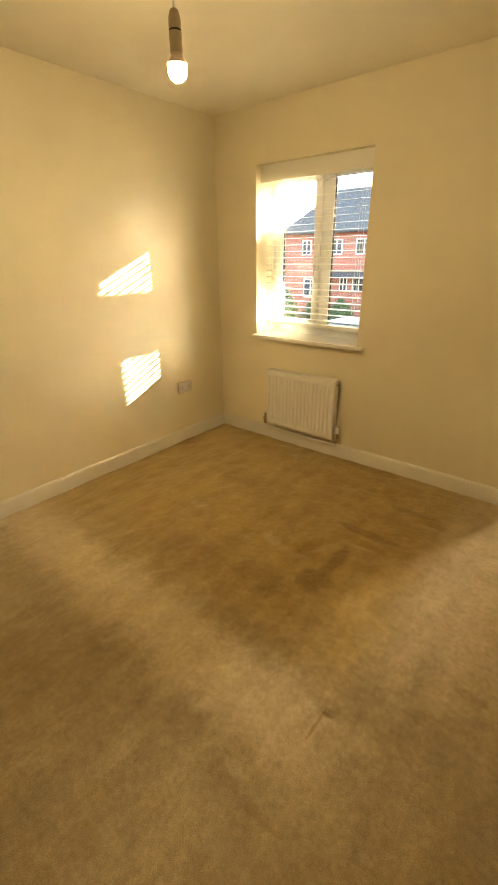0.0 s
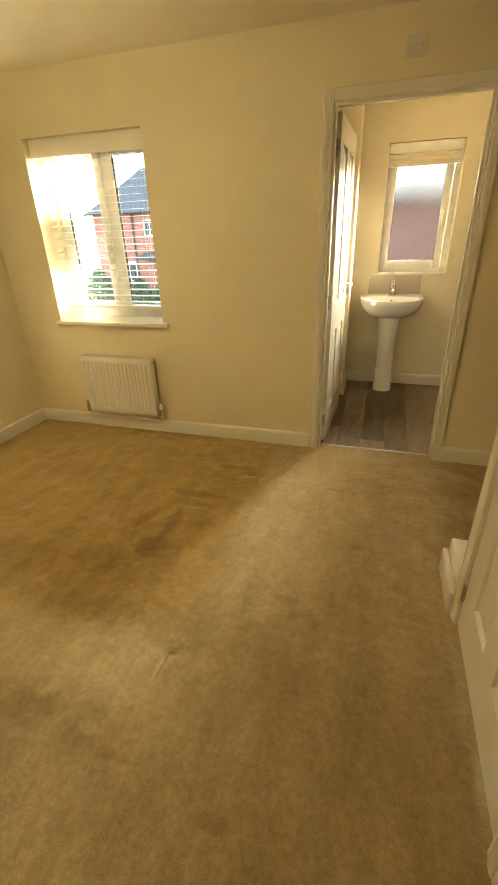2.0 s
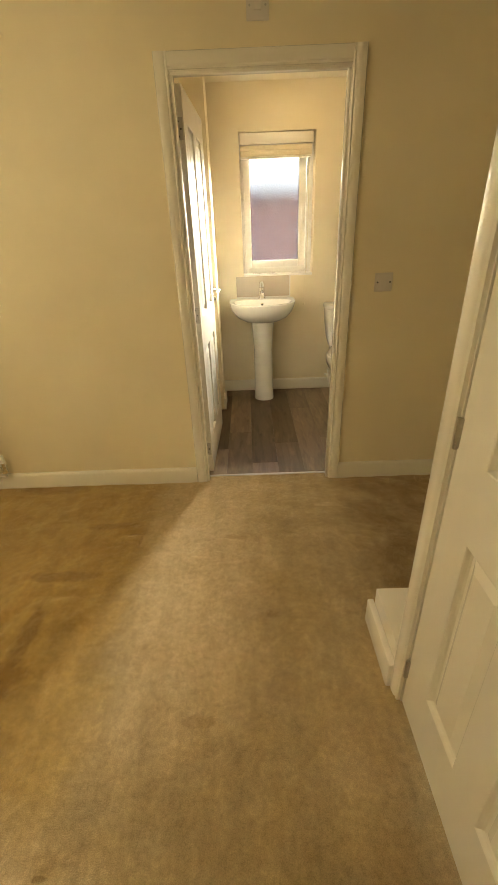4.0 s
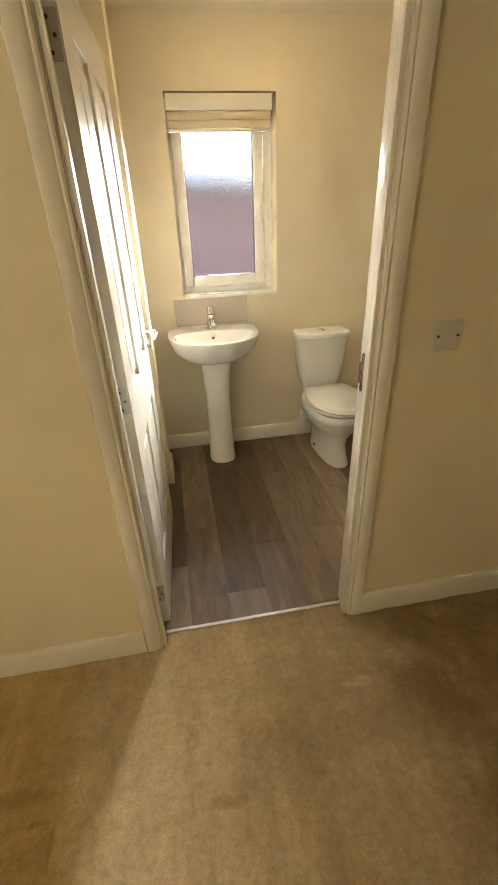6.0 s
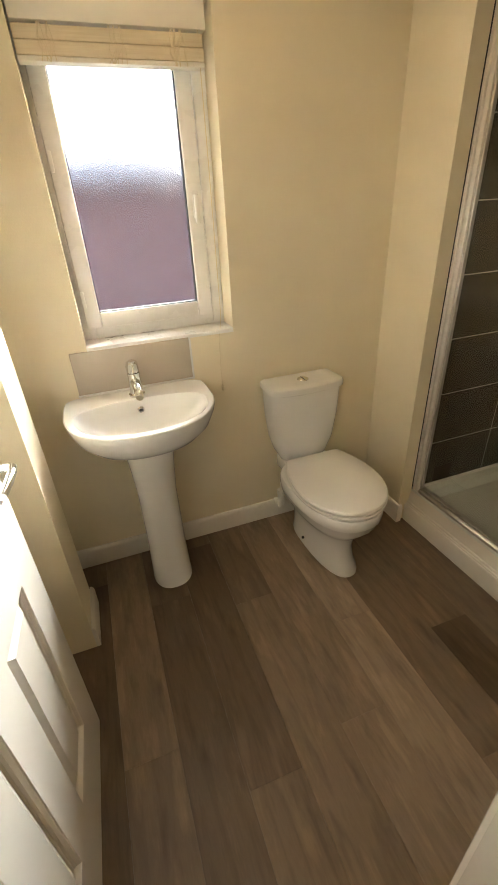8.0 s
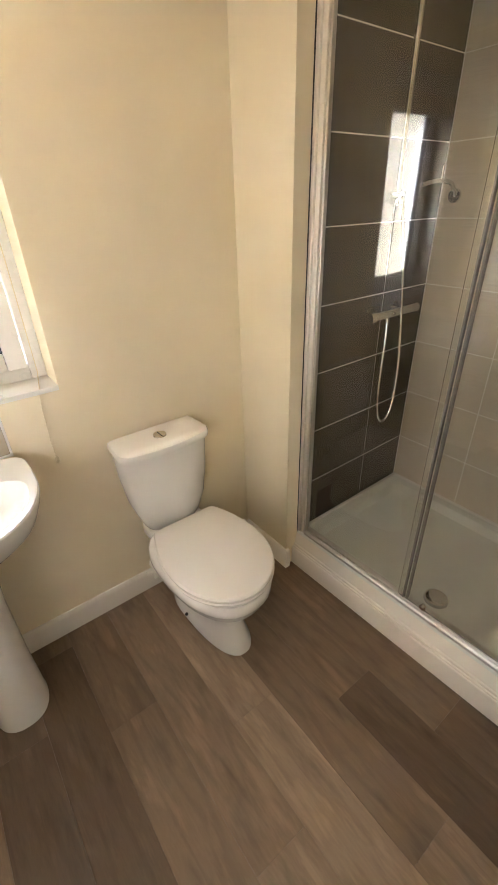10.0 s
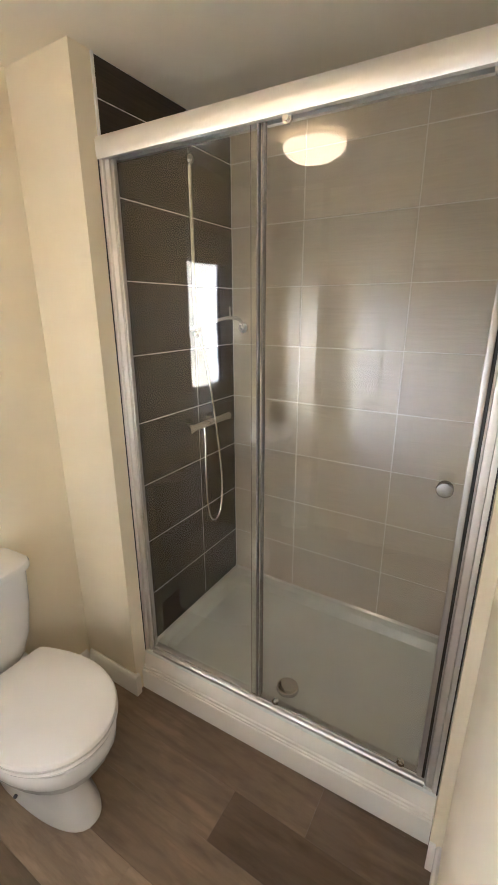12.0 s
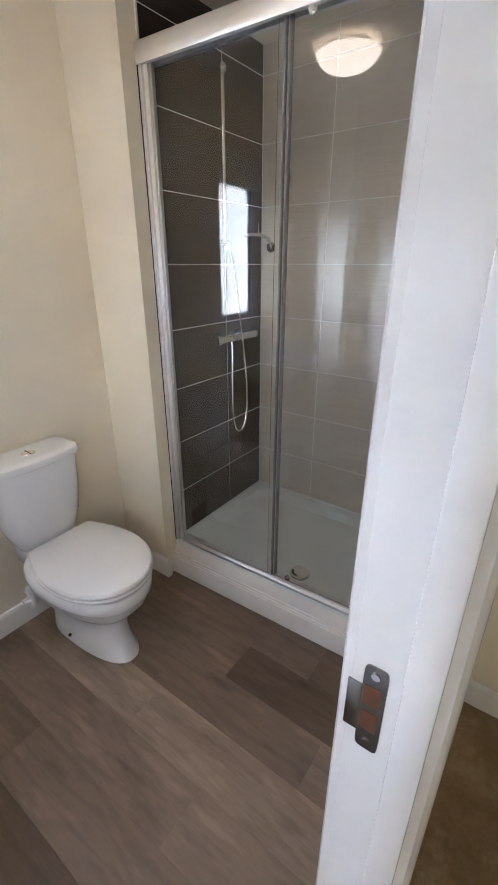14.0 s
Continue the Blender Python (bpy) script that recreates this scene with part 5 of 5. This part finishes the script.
cyl(bm, (-13.0, 29.5, 5.3), (-13.0, 29.5, 7.2), 0.03, seg=8)
cyl(bm, (-13.5, 29.5, 7.0), (-12.5, 29.5, 7.0), 0.02, seg=8)
part("aerial", bm, M_STEEL, far, "thin metal roof aerial")


def parked_car(x, y):
    e = thing("car", "silver-grey hatchback parked at the kerb across the street", "car", at=(x, y, -2.9))
    sect = ((-2.0, 0.55, 0.80, 0.70), (-1.85, 0.35, 0.95, 0.82), (-0.9, 0.28, 1.0, 0.86), (0.9, 0.28, 1.0, 0.86), (1.85, 0.32, 0.98, 0.82), (2.0, 0.5, 0.80, 0.72))
    part("body", loft(bmesh.new(), [[(u, -w, a), (u, w, a), (u, w * 1.02, (a + t) / 2), (u, w * 0.94, t), (u, -w * 0.94, t), (u, -w * 1.02, (a + t) / 2)] for u, a, t, w in sect]), M_CAR, e)
    part("cabin", loft(bmesh.new(), [[(u0, -w, z), (u1, -w, z), (u1, w, z), (u0, w, z)] for z, u0, u1, w in ((0.94, -1.15, 1.8, 0.80), (1.20, -0.70, 1.62, 0.72), (1.40, -0.30, 1.40, 0.64))]), M_WINDARK, e, "dark glazed cabin")
    part("roof", loft(bmesh.new(), [[(u0, -w, z), (u1, -w, z), (u1, w, z), (u0, w, z)] for z, u0, u1, w in ((1.395, -0.36, 1.45, 0.67), (1.44, -0.30, 1.40, 0.64), (1.47, -0.05, 1.2, 0.50))]), M_CAR, e)
    for u in (-1.3, 1.3):
        for v in (-0.86, 0.70):
            w = part("wheel", cyl(bmesh.new(), (u, v, 0.32), (u, v + 0.16, 0.32), 0.32, seg=24), M_DARK, e, "black tyre")
            part("rim", cyl(bmesh.new(), (u, v - 0.01, 0.32), (u, v + 0.17, 0.32), 0.19, seg=16), M_STEEL, w, "grey metal rim")


M_CAR = paint("silver_car_paint", (0.55, 0.57, 0.60), 0.22, 0.01, 20, 0.02)
parked_car(-9.9, 19.6)
house("house", "dark red brick house with a grey roof facing the ensuite window", -1.8, 7.5, 13.5, 20, -2.9, 2.25, 3.5,
      [(-1.0, 0.2, 1.0, 1.1), (4.5, 0.4, 1.2, 1.1)], 3.0, M_BRICK_DARK)


def hedge_tree(x, y, z, r, h, seed):
    rnd = random.Random(seed)
    e = thing("tree", "small dark evergreen tree by the street", "tree", at=(x, y, z))
    part("trunk", sweep(bmesh.new(), [(0, 0, 0), (0.03, 0.02, h * 0.3), (0.0, 0.05, h * 0.55)], 0.09, 8), M_BARK, e)
    bm = bmesh.new()
    for i in range(1400):
        a, u = rnd.uniform(0, 6.283), rnd.random()
        zz = h * (0.15 + 0.85 * u)
        rr = r * (1 - u) ** 0.6 * rnd.uniform(0.5, 1.08)
        c = Vector((rr * math.cos(a), rr * math.sin(a), zz))
        d = Vector((rnd.gauss(0, 1), rnd.gauss(0, 1), rnd.gauss(0, 1))).normalized()
        w = d.orthogonal().normalized() * 0.05
        s = rnd.uniform(0.10, 0.2)
        bm.faces.new([bm.verts.new(p) for p in (c - w, c + d * s * 0.5 - w * 1.4, c + d * s, c + d * s * 0.5 + w * 1.4)])
    part("crown", bm, M_LEAF, e, "dense dark green foliage", False)


hedge_tree(-13.9, 20.0, -2.9, 1.3, 2.8, 3)
hedge_tree(-11.6, 22.5, -2.9, 1.1, 2.0, 5)
hedge_tree(-13.4, 23.0, -2.9, 1.2, 2.1, 8)

# ---- wall tiles and floor planks ----
ROWS_Z = [0.180, 0.420, 0.676, 0.932, 1.190, 1.447, 1.704, 1.961, 2.215, CEIL]
tiled = {}


def tile(parent, size, at, material):
    """One bevelled tile; alike sizes share a mesh."""
    key = (tuple(round(v, 4) for v in size), material.name)
    if key not in tiled:
        sx, sy, sz = size
        ob = part("tile", B(-sx / 2, sx / 2, -sy / 2, sy / 2, -sz / 2, sz / 2, bevel=0.0012, seg=1), material, parent, "", False)
        tiled[key] = ob.data
    else:
        ob = new("tile", tiled[key])
        ob.parent = parent
    ob.location = at
    return ob


g = 0.0020
bed = struct("wall_shower_dark", B(1.674, 2.416, 3.9545, 3.966, 0.17, CEIL), M_GROUT, "dark brown glazed tiles with pale grout in the shower", "wall")
for za, zb in zip(ROWS_Z, ROWS_Z[1:]):
    for xa, xb in ((1.674, 2.108), (2.108, 2.404)):
        tile(bed, (xb - xa - 2 * g, 0.010, zb - za - 2 * g), ((xa + xb) / 2, 3.9580, (za + zb) / 2), M_TILE_D)
struct("trim_tile_edge", B(1.664, 1.6735, 3.944, 3.966, 0.17, CEIL - 0.001, bevel=0.002), M_UPVC, "white plastic tile edge trim beside the shower", "trim")
bed = struct("wall_shower_light", B(2.4055, 2.416, YSH, 3.9545, 0.17, CEIL), M_GROUT, "greige glazed tiles with pale grout in the shower", "wall")
for za, zb in zip(ROWS_Z, ROWS_Z[1:]):
    for ya, yb in ((YSH + 0.004, 3.140), (3.140, 3.594), (3.594, 3.953)):
        tile(bed, (0.010, yb - ya - 2 * g, zb - za - 2 * g), (2.4090, (ya + yb) / 2, (za + zb) / 2), M_TILE_L)

base = struct("floor_ensuite", B(-0.08, 2.416, 2.698, YB, -0.03, -0.0045), M_DARK, "grey-brown oak-effect vinyl plank floor", "floor")
PITCH, LEN = 0.1685, 1.04
starts = [2.86, 3.05, 3.31, 2.845, 3.125, 2.72, 3.188, 3.525, 2.95, 3.365, 3.10]
k, planks = 0, {}
x = 0.130 - PITCH * 2
while x < 1.72:
    j = starts[k % len(starts)] - LEN
    while j < YB:
        ya, yb = max(j, 2.708), min(j + LEN, YB)
        xa, xb = max(x, -0.079), min(x + PITCH, 1.70)
        if yb - ya > 0.01 and xb - xa > 0.01:
            key = (round(xb - xa, 3), round(yb - ya, 3))
            if key not in planks:
                w, d = (xb - xa) / 2 - 0.0002, (yb - ya) / 2 - 0.0002
                ob = part("plank", B(-w, w, -d, d, -0.005, 0.0, bevel=0.0004, seg=1), M_PLANK, base, "", False)
                planks[key] = ob.data
            else:
                ob = new("plank", planks[key])
                ob.parent = base
            ob.location = ((xa + xb) / 2, (ya + yb) / 2, 0.0)
        j += LEN
    x += PITCH
    k += 1
